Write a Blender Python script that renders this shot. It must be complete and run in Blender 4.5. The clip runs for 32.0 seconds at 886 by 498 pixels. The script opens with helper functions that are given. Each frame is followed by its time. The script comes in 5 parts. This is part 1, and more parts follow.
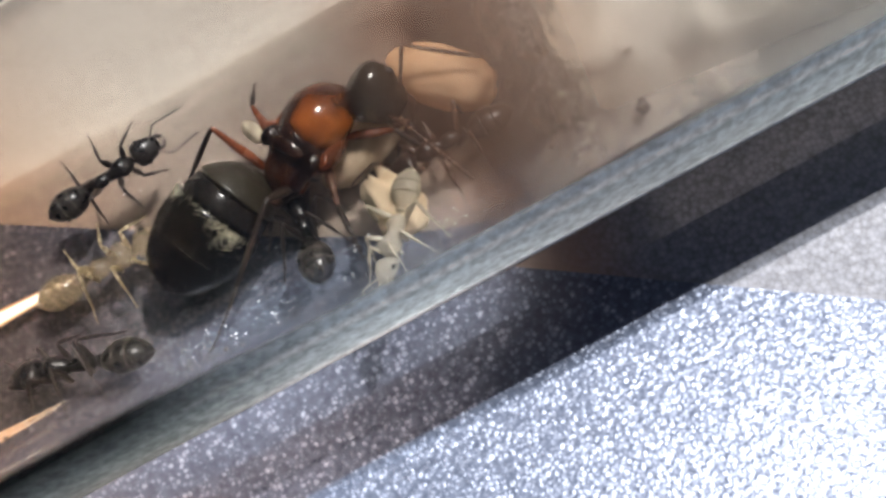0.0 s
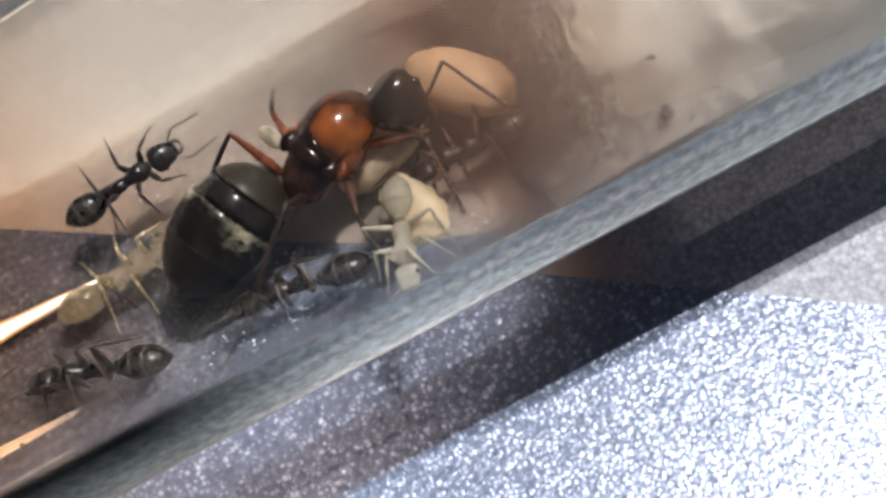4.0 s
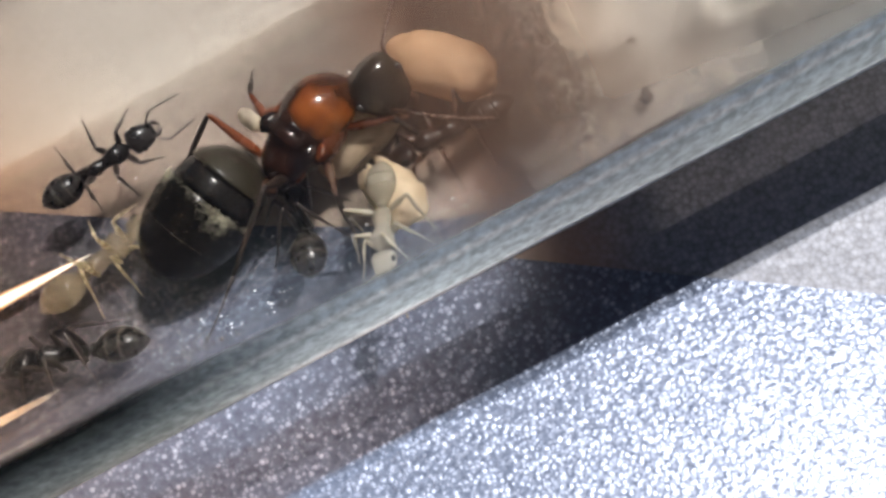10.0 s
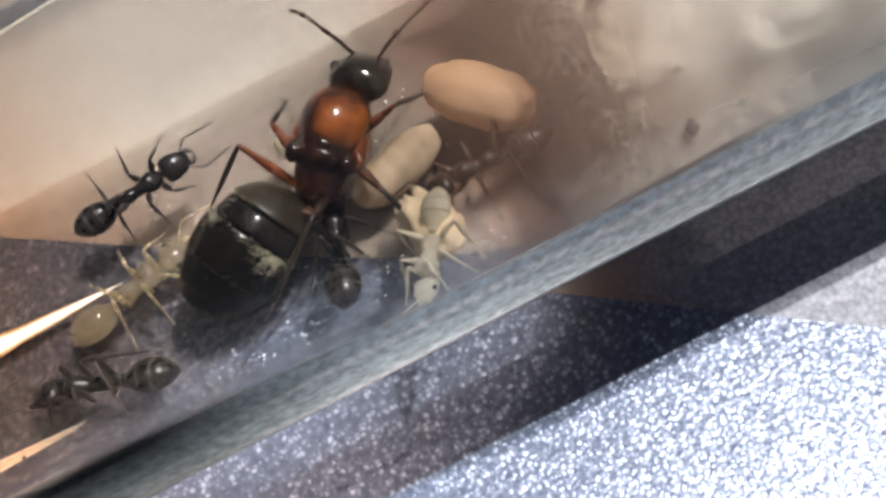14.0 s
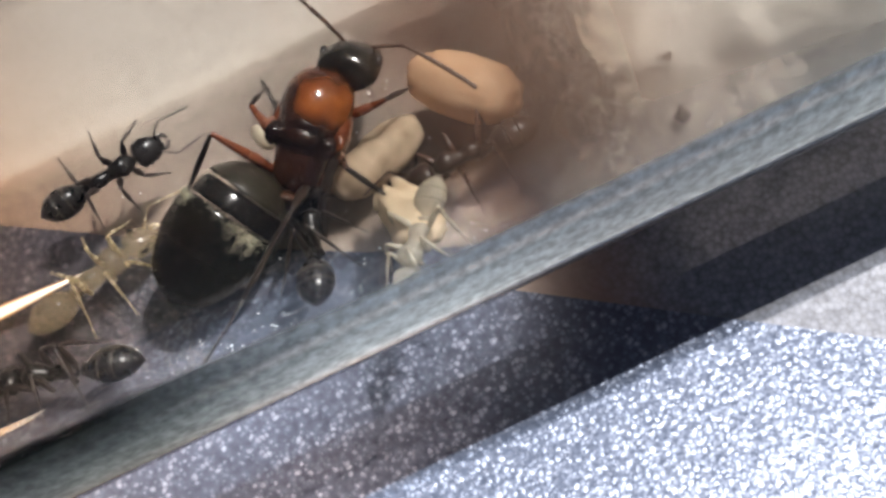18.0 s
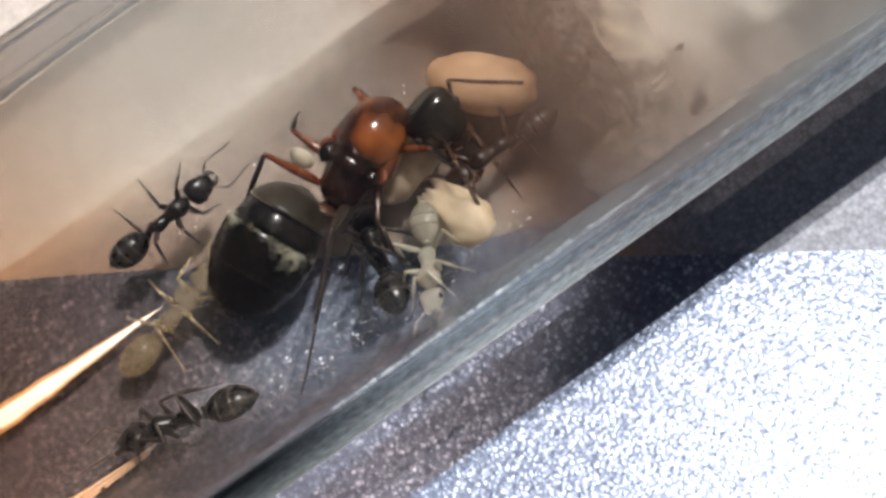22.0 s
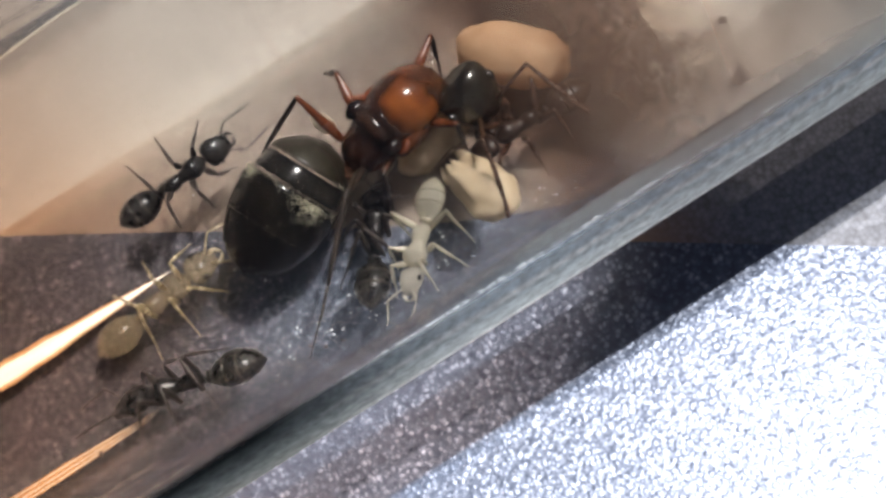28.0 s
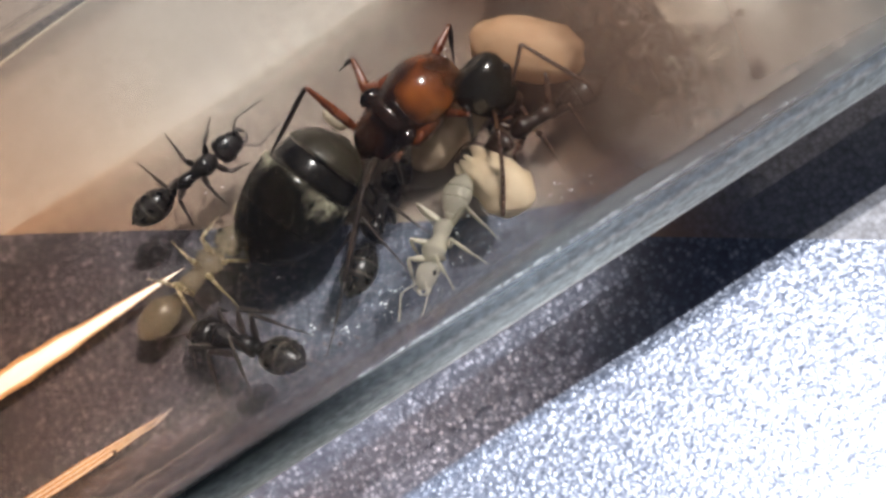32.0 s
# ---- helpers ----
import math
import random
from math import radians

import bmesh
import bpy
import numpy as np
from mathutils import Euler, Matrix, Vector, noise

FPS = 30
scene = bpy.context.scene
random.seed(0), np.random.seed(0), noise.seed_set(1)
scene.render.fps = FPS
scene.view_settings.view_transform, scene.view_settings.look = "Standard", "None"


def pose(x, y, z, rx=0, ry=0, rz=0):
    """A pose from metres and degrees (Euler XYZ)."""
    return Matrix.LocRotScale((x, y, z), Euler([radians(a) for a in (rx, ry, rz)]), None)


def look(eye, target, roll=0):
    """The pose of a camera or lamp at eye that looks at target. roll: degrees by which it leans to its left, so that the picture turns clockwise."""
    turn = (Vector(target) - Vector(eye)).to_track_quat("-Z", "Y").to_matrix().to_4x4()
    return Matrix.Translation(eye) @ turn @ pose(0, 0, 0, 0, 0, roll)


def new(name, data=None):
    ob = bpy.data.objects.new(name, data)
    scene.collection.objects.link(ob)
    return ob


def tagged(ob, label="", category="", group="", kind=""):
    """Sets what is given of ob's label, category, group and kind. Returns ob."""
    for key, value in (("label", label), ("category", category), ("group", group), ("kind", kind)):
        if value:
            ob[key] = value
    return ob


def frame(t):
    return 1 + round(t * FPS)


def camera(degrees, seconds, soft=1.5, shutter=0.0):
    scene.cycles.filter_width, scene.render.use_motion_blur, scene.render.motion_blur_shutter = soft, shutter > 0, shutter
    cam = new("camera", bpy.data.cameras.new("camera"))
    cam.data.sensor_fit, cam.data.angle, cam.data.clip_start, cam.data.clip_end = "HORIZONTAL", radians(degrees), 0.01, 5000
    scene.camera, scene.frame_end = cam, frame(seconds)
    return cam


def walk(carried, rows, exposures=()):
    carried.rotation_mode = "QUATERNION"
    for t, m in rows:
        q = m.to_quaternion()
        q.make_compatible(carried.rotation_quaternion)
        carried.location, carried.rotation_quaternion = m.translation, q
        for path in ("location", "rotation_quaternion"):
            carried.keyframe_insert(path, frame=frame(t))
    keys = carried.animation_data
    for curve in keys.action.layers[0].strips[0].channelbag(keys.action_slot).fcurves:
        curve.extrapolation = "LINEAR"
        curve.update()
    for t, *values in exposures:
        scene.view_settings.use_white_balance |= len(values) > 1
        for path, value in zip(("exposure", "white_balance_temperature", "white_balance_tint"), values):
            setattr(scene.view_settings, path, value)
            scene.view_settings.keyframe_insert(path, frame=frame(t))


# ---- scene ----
MM = 0.001  # everything below is written in millimetres


# ---- camera and its path: seconds, place, heading, pitch, roll ----
def eye_pose(x, y, z, yaw, pitch, roll):
    a, b = radians(yaw), radians(pitch)
    eye = Vector((x, y, z)) * MM
    return look(eye, eye + Vector((-math.sin(a) * math.cos(b), math.cos(a) * math.cos(b), math.sin(b))), roll)


PATH = [
    (0.0, 1.195, -15.524, 42.264, 3.2, -75.578, -31.377),
    (0.5, 1.021, -15.492, 42.217, 3.23, -75.673, -31.458),
    (1.0, 1.033, -15.328, 42.236, 3.23, -75.594, -31.478),
    (1.5, 1.011, -15.372, 42.208, 3.335, -75.586, -31.537),
    (2.0, 0.915, -15.258, 42.193, 3.432, -75.203, -31.599),
    (2.5, 0.877, -15.248, 42.118, 3.514, -75.288, -31.666),
    (3.0, 0.744, -15.248, 42.099, 3.577, -75.276, -31.705),
    (3.5, 0.766, -15.201, 42.108, 3.573, -75.35, -31.67),
    (5.5, 0.804, -15.173, 41.942, 3.171, -74.855, -31.036),
    (6.0, 0.668, -15.236, 42.078, 3.022, -75.267, -30.853),
    (6.5, 1.042, -15.541, 41.995, 2.619, -75.455, -30.236),
    (7.0, 1.085, -15.378, 41.915, 2.339, -75.434, -30.073),
    (7.5, 1.221, -15.257, 41.852, 2.086, -75.829, -29.883),
    (8.0, 1.165, -15.302, 41.85, 1.99, -75.92, -29.819),
    (8.5, 1.108, -15.437, 41.836, 1.961, -75.866, -29.668),
    (9.0, 1.037, -15.516, 41.845, 1.996, -75.812, -29.74),
    (9.5, 1.066, -15.454, 41.814, 2.085, -76.1, -29.798),
    (10.0, 0.911, -15.447, 41.867, 2.276, -75.983, -29.993),
    (10.5, 0.964, -15.236, 41.766, 2.435, -75.708, -30.151),
    (11.0, 0.947, -15.075, 41.702, 2.637, -75.345, -30.366),
    (11.5, 1.029, -14.894, 41.606, 2.815, -75.057, -30.526),
    (12.0, 0.034, -15.396, 42.062, 3.349, -75.424, -30.765),
    (12.5, 0.176, -15.051, 42.212, 3.147, -74.843, -30.581),
    (13.0, 0.592, -14.873, 41.988, 2.481, -75.146, -29.974),
    (13.5, 1.55, -15.301, 41.445, 1.641, -75.3, -28.907),
    (14.0, 0.237, -15.136, 41.178, 1.636, -74.02, -28.735),
    (14.5, -0.407, -16.15, 40.795, 1.541, -74.265, -27.563),
    (16.5, -0.092, -16.099, 39.741, -1.258, -72.359, -24.626),
    (17.0, -0.071, -16.576, 39.464, -1.93, -72.282, -24.023),
    (17.5, -0.162, -16.752, 39.149, -2.46, -72.064, -23.018),
    (18.0, -0.25, -16.605, 39.207, -3.224, -71.826, -22.413),
    (18.5, -0.114, -15.878, 40.136, -4.044, -70.772, -22.116),
    (19.0, -0.863, -15.733, 41.801, -5.111, -73.408, -22.426),
    (19.5, -2.162, -14.161, 43.864, -7.192, -76.303, -23.515),
    (20.0, -1.645, -11.081, 44.583, -10.543, -78.719, -24.197),
    (20.5, -1.388, -11.228, 43.773, -12.046, -79.501, -23.294),
    (21.0, -1.894, -11.107, 43.858, -11.522, -79.586, -23.822),
    (21.5, -2.163, -11.263, 44.13, -11.345, -79.9, -24.034),
    (22.0, -2.573, -11.25, 44.555, -11.055, -79.943, -24.329),
    (22.5, -3.412, -11.441, 45.111, -10.641, -80.138, -24.559),
    (23.0, -2.908, -11.453, 45.574, -10.34, -79.453, -24.338),
    (23.5, -3.099, -11.096, 43.161, -9.8, -78.693, -23.535),
    (24.0, -3.227, -11.394, 42.752, -9.47, -78.639, -23.509),
    (24.5, -3.046, -11.629, 42.703, -9.22, -78.695, -23.496),
    (25.0, -3.236, -11.752, 42.737, -8.948, -78.94, -23.638),
    (25.5, -3.217, -11.733, 42.741, -8.664, -79.012, -24.135),
    (27.5, -3.183, -11.954, 42.669, -7.434, -79.245, -25.162),
    (28.0, -3.197, -12.027, 42.795, -7.166, -79.029, -25.333),
    (28.5, -3.085, -11.926, 42.684, -6.855, -79.278, -25.658),
    (29.0, -3.125, -11.864, 42.707, -6.561, -79.305, -25.966),
    (29.5, -3.152, -11.863, 42.679, -6.308, -79.358, -26.19),
    (30.0, -3.442, -11.754, 42.654, -6.04, -79.503, -26.465),
    (30.5, -3.273, -11.625, 42.695, -5.891, -79.574, -26.663),
    (31.0, -3.188, -11.531, 42.688, -5.789, -79.551, -26.859),
    (31.5, -3.348, -11.561, 42.655, -5.673, -79.518, -27.014),
    (32.0, -3.44, -11.67, 42.583, -5.618, -79.282, -27.157),
]
cam = camera(40, 32.0, soft=3.1)
walk(cam, [(t, eye_pose(*row)) for t, *row in PATH], exposures=[(0.0, 0.93, 6200, 10), (19.0, 0.93, 6200, 10), (19.7, 1.18, 6200, 10), (20.4, 1.12, 6200, 10), (21.0, 0.86, 6200, 10), (22.4, 0.82, 6200, 10), (23.0, 0.96, 6200, 10), (23.5, 0.82, 6200, 10), (32.0, 0.83, 6200, 10)])

# ---- daylight ----
# the sun stands high, behind the tube and towards its cotton end
sun_from = Vector((0.50, 0.285, 1.0)).normalized()
world = bpy.data.worlds.new("daylight")
scene.world = world
world.use_nodes = True
sky = world.node_tree.nodes.new("ShaderNodeTexSky")
sky.sky_type, sky.sun_disc = "NISHITA", False
sky.sun_elevation, sky.sun_rotation = math.asin(sun_from.z), math.atan2(sun_from.x, sun_from.y)
world.node_tree.links.new(sky.outputs[0], world.node_tree.nodes["Background"].inputs[0])
world.node_tree.nodes["Background"].inputs[1].default_value = 0.018
sun = new("sun", bpy.data.lights.new("sun", "SUN"))
sun.data.energy, sun.data.angle, sun.data.color = 4.2, radians(0.6), (1.0, 0.955, 0.905)
sun.matrix_world = look(sun_from * 0.5, (0, 0, 0))

TUBE_R, TUBE_IN = 8.0, 7.0


# ---- materials ----
def nodes_of(name):
    m = bpy.data.materials.new(name)
    m.use_nodes = True
    return m, m.node_tree, m.node_tree.nodes["Principled BSDF"]


def surf(name, a, b, grain=600, big=120, rough=0.5, metal=0.0, bump=0.3, depth=0.00004, spec=0.5, sheen=0.0, through_=0.0,
         stretch=(1, 1, 1), contrast=0.25, rough_var=0.15, c=None, third=900):
    """Two tones mixed at two scales, with fine relief; grain and big are features per metre."""
    m, tree, p = nodes_of(name)
    n, link = tree.nodes.new, tree.links.new
    co, mapping = n("ShaderNodeTexCoord"), n("ShaderNodeMapping")
    mapping.inputs["Scale"].default_value = stretch
    link(co.outputs["Object"], mapping.inputs["Vector"])
    fine, wide = n("ShaderNodeTexNoise"), n("ShaderNodeTexNoise")
    for tex, s in ((fine, grain), (wide, big)):
        tex.inputs["Scale"].default_value, tex.inputs["Detail"].default_value = s, 5
        link(mapping.outputs[0], tex.inputs["Vector"])
    add = n("ShaderNodeMath")
    add.operation = "MULTIPLY_ADD"
    add.inputs[1].default_value = 0.5
    half = n("ShaderNodeMath")
    half.operation = "MULTIPLY"
    half.inputs[1].default_value = 0.5
    link(wide.outputs["Fac"], half.inputs[0])
    link(fine.outputs["Fac"], add.inputs[0])
    link(half.outputs[0], add.inputs[2])
    ramp = n("ShaderNodeValToRGB")
    ramp.color_ramp.elements[0].position, ramp.color_ramp.elements[1].position = 0.5 - contrast / 2, 0.5 + contrast / 2
    ramp.color_ramp.elements[0].color, ramp.color_ramp.elements[1].color = (*a, 1), (*b, 1)
    if c:
        e = ramp.color_ramp.elements.new(0.5)
        e.color = (*c, 1)
    link(add.outputs[0], ramp.inputs[0])
    link(ramp.outputs[0], p.inputs["Base Color"])
    p.inputs["Metallic"].default_value = metal
    p.inputs["Specular IOR Level"].default_value = spec
    rr = n("ShaderNodeMapRange")
    rr.inputs["To Min"].default_value, rr.inputs["To Max"].default_value = max(rough - rough_var, 0.03), min(rough + rough_var, 1)
    link(fine.outputs["Fac"], rr.inputs["Value"])
    link(rr.outputs[0], p.inputs["Roughness"])
    if sheen:
        p.inputs["Sheen Weight"].default_value = sheen
    if through_:
        p.inputs["Transmission Weight"].default_value = through_
    if bump:
        bp = n("ShaderNodeBump")
        bp.inputs["Strength"].default_value, bp.inputs["Distance"].default_value = bump, depth
        link(fine.outputs["Fac"], bp.inputs["Height"])
        link(bp.outputs[0], p.inputs["Normal"])
    return m


def half_clear(m, colour, share):
    """A soft young skin that lets a share of the view straight through."""
    tree = m.node_tree
    out = tree.nodes["Material Output"]
    was = out.inputs["Surface"].links[0].from_socket
    t, mix = tree.nodes.new("ShaderNodeBsdfTransparent"), tree.nodes.new("ShaderNodeMixShader")
    t.inputs[0].default_value = (*colour, 1)
    mix.inputs[0].default_value = share
    tree.links.new(was, mix.inputs[1])
    tree.links.new(t.outputs[0], mix.inputs[2])
    tree.links.new(mix.outputs[0], out.inputs["Surface"])
    return m


def mix_in_translucent(m, colour, share):
    """Light that shines through soft, thin stuff."""
    tree = m.node_tree
    t, mix, out = tree.nodes.new("ShaderNodeBsdfTranslucent"), tree.nodes.new("ShaderNodeMixShader"), tree.nodes["Material Output"]
    t.inputs[0].default_value = (*colour, 1)
    mix.inputs[0].default_value = share
    tree.links.new(tree.nodes["Principled BSDF"].outputs[0], mix.inputs[1])
    tree.links.new(t.outputs[0], mix.inputs[2])
    tree.links.new(mix.outputs[0], out.inputs["Surface"])
    return m


def glass_material():
    m, tree, p = nodes_of("tube_glass")
    p.inputs["Base Color"].default_value = (0.97, 0.985, 0.98, 1)
    p.inputs["Transmission Weight"].default_value = 1
    p.inputs["IOR"].default_value = 1.47
    p.inputs["Roughness"].default_value = 0.014
    p.inputs["Specular IOR Level"].default_value = 0.5
    n, link = tree.nodes.new, tree.links.new
    co, mapping, tex, bp = n("ShaderNodeTexCoord"), n("ShaderNodeMapping"), n("ShaderNodeTexNoise"), n("ShaderNodeBump")
    mapping.inputs["Scale"].default_value = (0.05, 1, 1)
    tex.inputs["Scale"].default_value, tex.inputs["Detail"].default_value = 1000, 2
    bp.inputs["Strength"].default_value, bp.inputs["Distance"].default_value = 0.05, 0.00003
    link(co.outputs["Object"], mapping.inputs[0])
    link(mapping.outputs[0], tex.inputs["Vector"])
    link(tex.outputs["Fac"], bp.inputs["Height"])
    link(bp.outputs[0], p.inputs["Normal"])
    return m


def film_material():
    """Mist film on the glass: mostly clear, a little milky, tinted as tube shade."""
    m = bpy.data.materials.new("mist_shade_film")
    m.use_nodes = True
    tree = m.node_tree
    n, link = tree.nodes.new, tree.links.new
    tree.nodes.remove(tree.nodes["Principled BSDF"])
    clear, milk, soft, mix, mix2 = n("ShaderNodeBsdfTransparent"), n("ShaderNodeBsdfDiffuse"), n("ShaderNodeBsdfTranslucent"), n("ShaderNodeMixShader"), n("ShaderNodeMixShader")
    co, tex, rr = n("ShaderNodeTexCoord"), n("ShaderNodeTexNoise"), n("ShaderNodeMapRange")
    tex.inputs["Scale"].default_value, tex.inputs["Detail"].default_value = 150, 6
    rr.inputs["From Min"].default_value, rr.inputs["From Max"].default_value = 0.35, 0.75
    rr.inputs["To Min"].default_value, rr.inputs["To Max"].default_value = 0.0003, 0.0025
    # thicker beside the damp cotton
    sep, near, plus = n("ShaderNodeSeparateXYZ"), n("ShaderNodeMapRange"), n("ShaderNodeMath")
    near.inputs["From Min"].default_value, near.inputs["From Max"].default_value = 0.0003, 0.0062
    near.inputs["To Min"].default_value, near.inputs["To Max"].default_value = 0.0, 0.34
    plus.operation = "ADD"
    link(co.outputs["Object"], sep.inputs[0])
    link(sep.outputs[0], near.inputs["Value"])
    # reddish mist before the cotton, grey-white beside it
    reach_, hues = n("ShaderNodeMapRange"), n("ShaderNodeValToRGB")
    reach_.inputs["From Min"].default_value, reach_.inputs["From Max"].default_value = -0.005, 0.020
    hues.color_ramp.elements[0].color, hues.color_ramp.elements[1].color = (0.66, 0.44, 0.32, 1), (0.70, 0.71, 0.66, 1)
    for at, hue in ((0.34, (0.60, 0.37, 0.26, 1)), (0.58, (0.59, 0.51, 0.44, 1))):
        hues.color_ramp.elements.new(at).color = hue
    link(sep.outputs[0], reach_.inputs["Value"])
    link(reach_.outputs[0], hues.inputs[0])
    for glow in (milk, soft):
        link(hues.outputs[0], glow.inputs[0])
    # and darkest along the lower flank, as painted tube shadow, most by the cotton
    tint, tint2, ease, flank, flank_shade = n("ShaderNodeMixRGB"), n("ShaderNodeMixRGB"), n("ShaderNodeMapRange"), n("ShaderNodeMapRange"), n("ShaderNodeMath")
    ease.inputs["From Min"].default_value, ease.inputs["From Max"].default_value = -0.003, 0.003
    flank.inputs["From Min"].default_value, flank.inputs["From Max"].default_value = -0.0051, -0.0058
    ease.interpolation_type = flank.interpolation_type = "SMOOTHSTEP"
    flank_shade.operation = "MULTIPLY"
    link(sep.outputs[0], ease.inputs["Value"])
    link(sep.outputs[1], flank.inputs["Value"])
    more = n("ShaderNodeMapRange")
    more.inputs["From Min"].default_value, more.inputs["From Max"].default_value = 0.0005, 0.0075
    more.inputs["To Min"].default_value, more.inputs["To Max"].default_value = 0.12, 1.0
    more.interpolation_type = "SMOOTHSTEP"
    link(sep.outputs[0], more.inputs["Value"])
    link(more.outputs[0], flank_shade.inputs[0])
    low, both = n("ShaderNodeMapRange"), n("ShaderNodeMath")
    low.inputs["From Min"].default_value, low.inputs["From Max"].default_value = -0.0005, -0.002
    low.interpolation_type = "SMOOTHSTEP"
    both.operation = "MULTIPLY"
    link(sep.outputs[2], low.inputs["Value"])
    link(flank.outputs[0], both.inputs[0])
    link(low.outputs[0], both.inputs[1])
    link(both.outputs[0], flank_shade.inputs[1])
    # even tint, so the film casts the shade that the glass does not
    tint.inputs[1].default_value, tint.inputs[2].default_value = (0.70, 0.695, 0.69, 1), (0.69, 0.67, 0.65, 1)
    # lower half tinted darker for shade, far lower side clear for the sunlit board
    far, damp, lower_half, far_tone, far_lower = n("ShaderNodeMapRange"), n("ShaderNodeMixRGB"), n("ShaderNodeMapRange"), n("ShaderNodeMixRGB"), n("ShaderNodeMath")
    lower_half.inputs["From Min"].default_value, lower_half.inputs["From Max"].default_value = 0.0005, -0.0015
    far.inputs["From Min"].default_value, far.inputs["From Max"].default_value = 0.0040, 0.0052
    lower_half.interpolation_type = far.interpolation_type = "SMOOTHSTEP"
    damp.inputs[2].default_value, far_tone.inputs[2].default_value = (0.60, 0.565, 0.55, 1), (0.95, 0.93, 0.9, 1)
    far_lower.operation = "MULTIPLY"
    link(sep.outputs[2], lower_half.inputs["Value"])
    link(sep.outputs[1], far.inputs["Value"])
    link(lower_half.outputs[0], damp.inputs[0])
    link(tint.outputs[0], damp.inputs[1])
    link(lower_half.outputs[0], far_lower.inputs[0])
    link(far.outputs[0], far_lower.inputs[1])
    away, only = n("ShaderNodeMapRange"), n("ShaderNodeMath")
    away.inputs["From Min"].default_value, away.inputs["From Max"].default_value = -0.007, -0.0105
    away.inputs["To Min"].default_value = 1.0
    only.operation = "MULTIPLY"
    link(sep.outputs[0], away.inputs["Value"])
    link(away.outputs[0], only.inputs[0])
    link(far_lower.outputs[0], only.inputs[1])
    link(only.outputs[0], far_tone.inputs[0])
    link(damp.outputs[0], far_tone.inputs[1])
    # clearer on the near floor, painting the sun that the tube focuses there
    near_floor, lip, both2, bare = n("ShaderNodeMapRange"), n("ShaderNodeMapRange"), n("ShaderNodeMath"), n("ShaderNodeMixRGB")
    near_floor.inputs["From Min"].default_value, near_floor.inputs["From Max"].default_value = -0.0022, -0.0036
    lip.inputs["From Min"].default_value, lip.inputs["From Max"].default_value = -0.0058, -0.0051
    near_floor.interpolation_type = lip.interpolation_type = "SMOOTHSTEP"
    both2.operation = "MULTIPLY"
    hold = n("ShaderNodeMath")
    hold.operation = "MULTIPLY"
    less = n("ShaderNodeMath")
    less.operation = "MULTIPLY"
    less.inputs[1].default_value = 0.25
    link(sep.outputs[1], near_floor.inputs["Value"])
    link(sep.outputs[1], lip.inputs["Value"])
    link(near_floor.outputs[0], both2.inputs[0])
    link(lip.outputs[0], both2.inputs[1])
    link(both2.outputs[0], hold.inputs[0])
    link(lower_half.outputs[0], hold.inputs[1])
    link(hold.outputs[0], less.inputs[0])
    bare.inputs[2].default_value = (0.93, 0.95, 0.97, 1)
    link(less.outputs[0], bare.inputs[0])
    link(far_tone.outputs[0], bare.inputs[1])
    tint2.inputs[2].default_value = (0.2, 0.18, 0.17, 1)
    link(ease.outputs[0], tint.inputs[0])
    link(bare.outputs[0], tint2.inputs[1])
    link(flank_shade.outputs[0], tint2.inputs[0])
    # browner and darker towards the round end
    end, end_tone = n("ShaderNodeMapRange"), n("ShaderNodeMixRGB")
    end.inputs["From Min"].default_value, end.inputs["From Max"].default_value = -0.005, -0.0145
    end.interpolation_type = "SMOOTHSTEP"
    end_tone.blend_type = "MULTIPLY"
    end_tone.inputs[2].default_value = (0.93, 0.80, 0.70, 1)
    link(sep.outputs[0], end.inputs["Value"])
    link(end.outputs[0], end_tone.inputs[0])
    link(tint2.outputs[0], end_tone.inputs[1])
    # untinted along the near side, to keep the painted band there bright
    rim, high, near_rim, rim_tone = n("ShaderNodeMapRange"), n("ShaderNodeMapRange"), n("ShaderNodeMath"), n("ShaderNodeMixRGB")
    rim.inputs["From Min"].default_value, rim.inputs["From Max"].default_value = -0.0066, -0.0074
    high.inputs["From Min"].default_value, high.inputs["From Max"].default_value = -0.0028, -0.0018
    near_rim.operation = "MULTIPLY"
    link(sep.outputs[1], rim.inputs["Value"])
    link(sep.outputs[2], high.inputs["Value"])
    link(rim.outputs[0], near_rim.inputs[0])
    link(high.outputs[0], near_rim.inputs[1])
    rim_tone.inputs[2].default_value = (0.95, 0.97, 0.99, 1)
    link(near_rim.outputs[0], rim_tone.inputs[0])
    link(end_tone.outputs[0], rim_tone.inputs[1])
    link(rim_tone.outputs[0], clear.inputs[0])
    link(rr.outputs[0], plus.inputs[0])
    link(near.outputs[0], plus.inputs[1])
    # a brown veil towards the round end
    veil, more_veil = n("ShaderNodeMapRange"), n("ShaderNodeMath")
    veil.inputs["From Min"].default_value, veil.inputs["From Max"].default_value = -0.0065, -0.013
    veil.inputs["To Max"].default_value = 0.009
    veil.interpolation_type = "SMOOTHSTEP"
    more_veil.operation = "ADD"
    link(sep.outputs[0], veil.inputs["Value"])
    link(veil.outputs[0], more_veil.inputs[0])
    link(plus.outputs[0], more_veil.inputs[1])
    link(more_veil.outputs[0], mix.inputs[0])
    mix2.inputs[0].default_value = 0.5
    link(milk.outputs[0], mix2.inputs[1])
    link(soft.outputs[0], mix2.inputs[2])
    link(clear.outputs[0], mix.inputs[1])
    link(mix2.outputs[0], mix.inputs[2])
    link(mix.outputs[0], tree.nodes["Material Output"].inputs["Surface"])
    return m


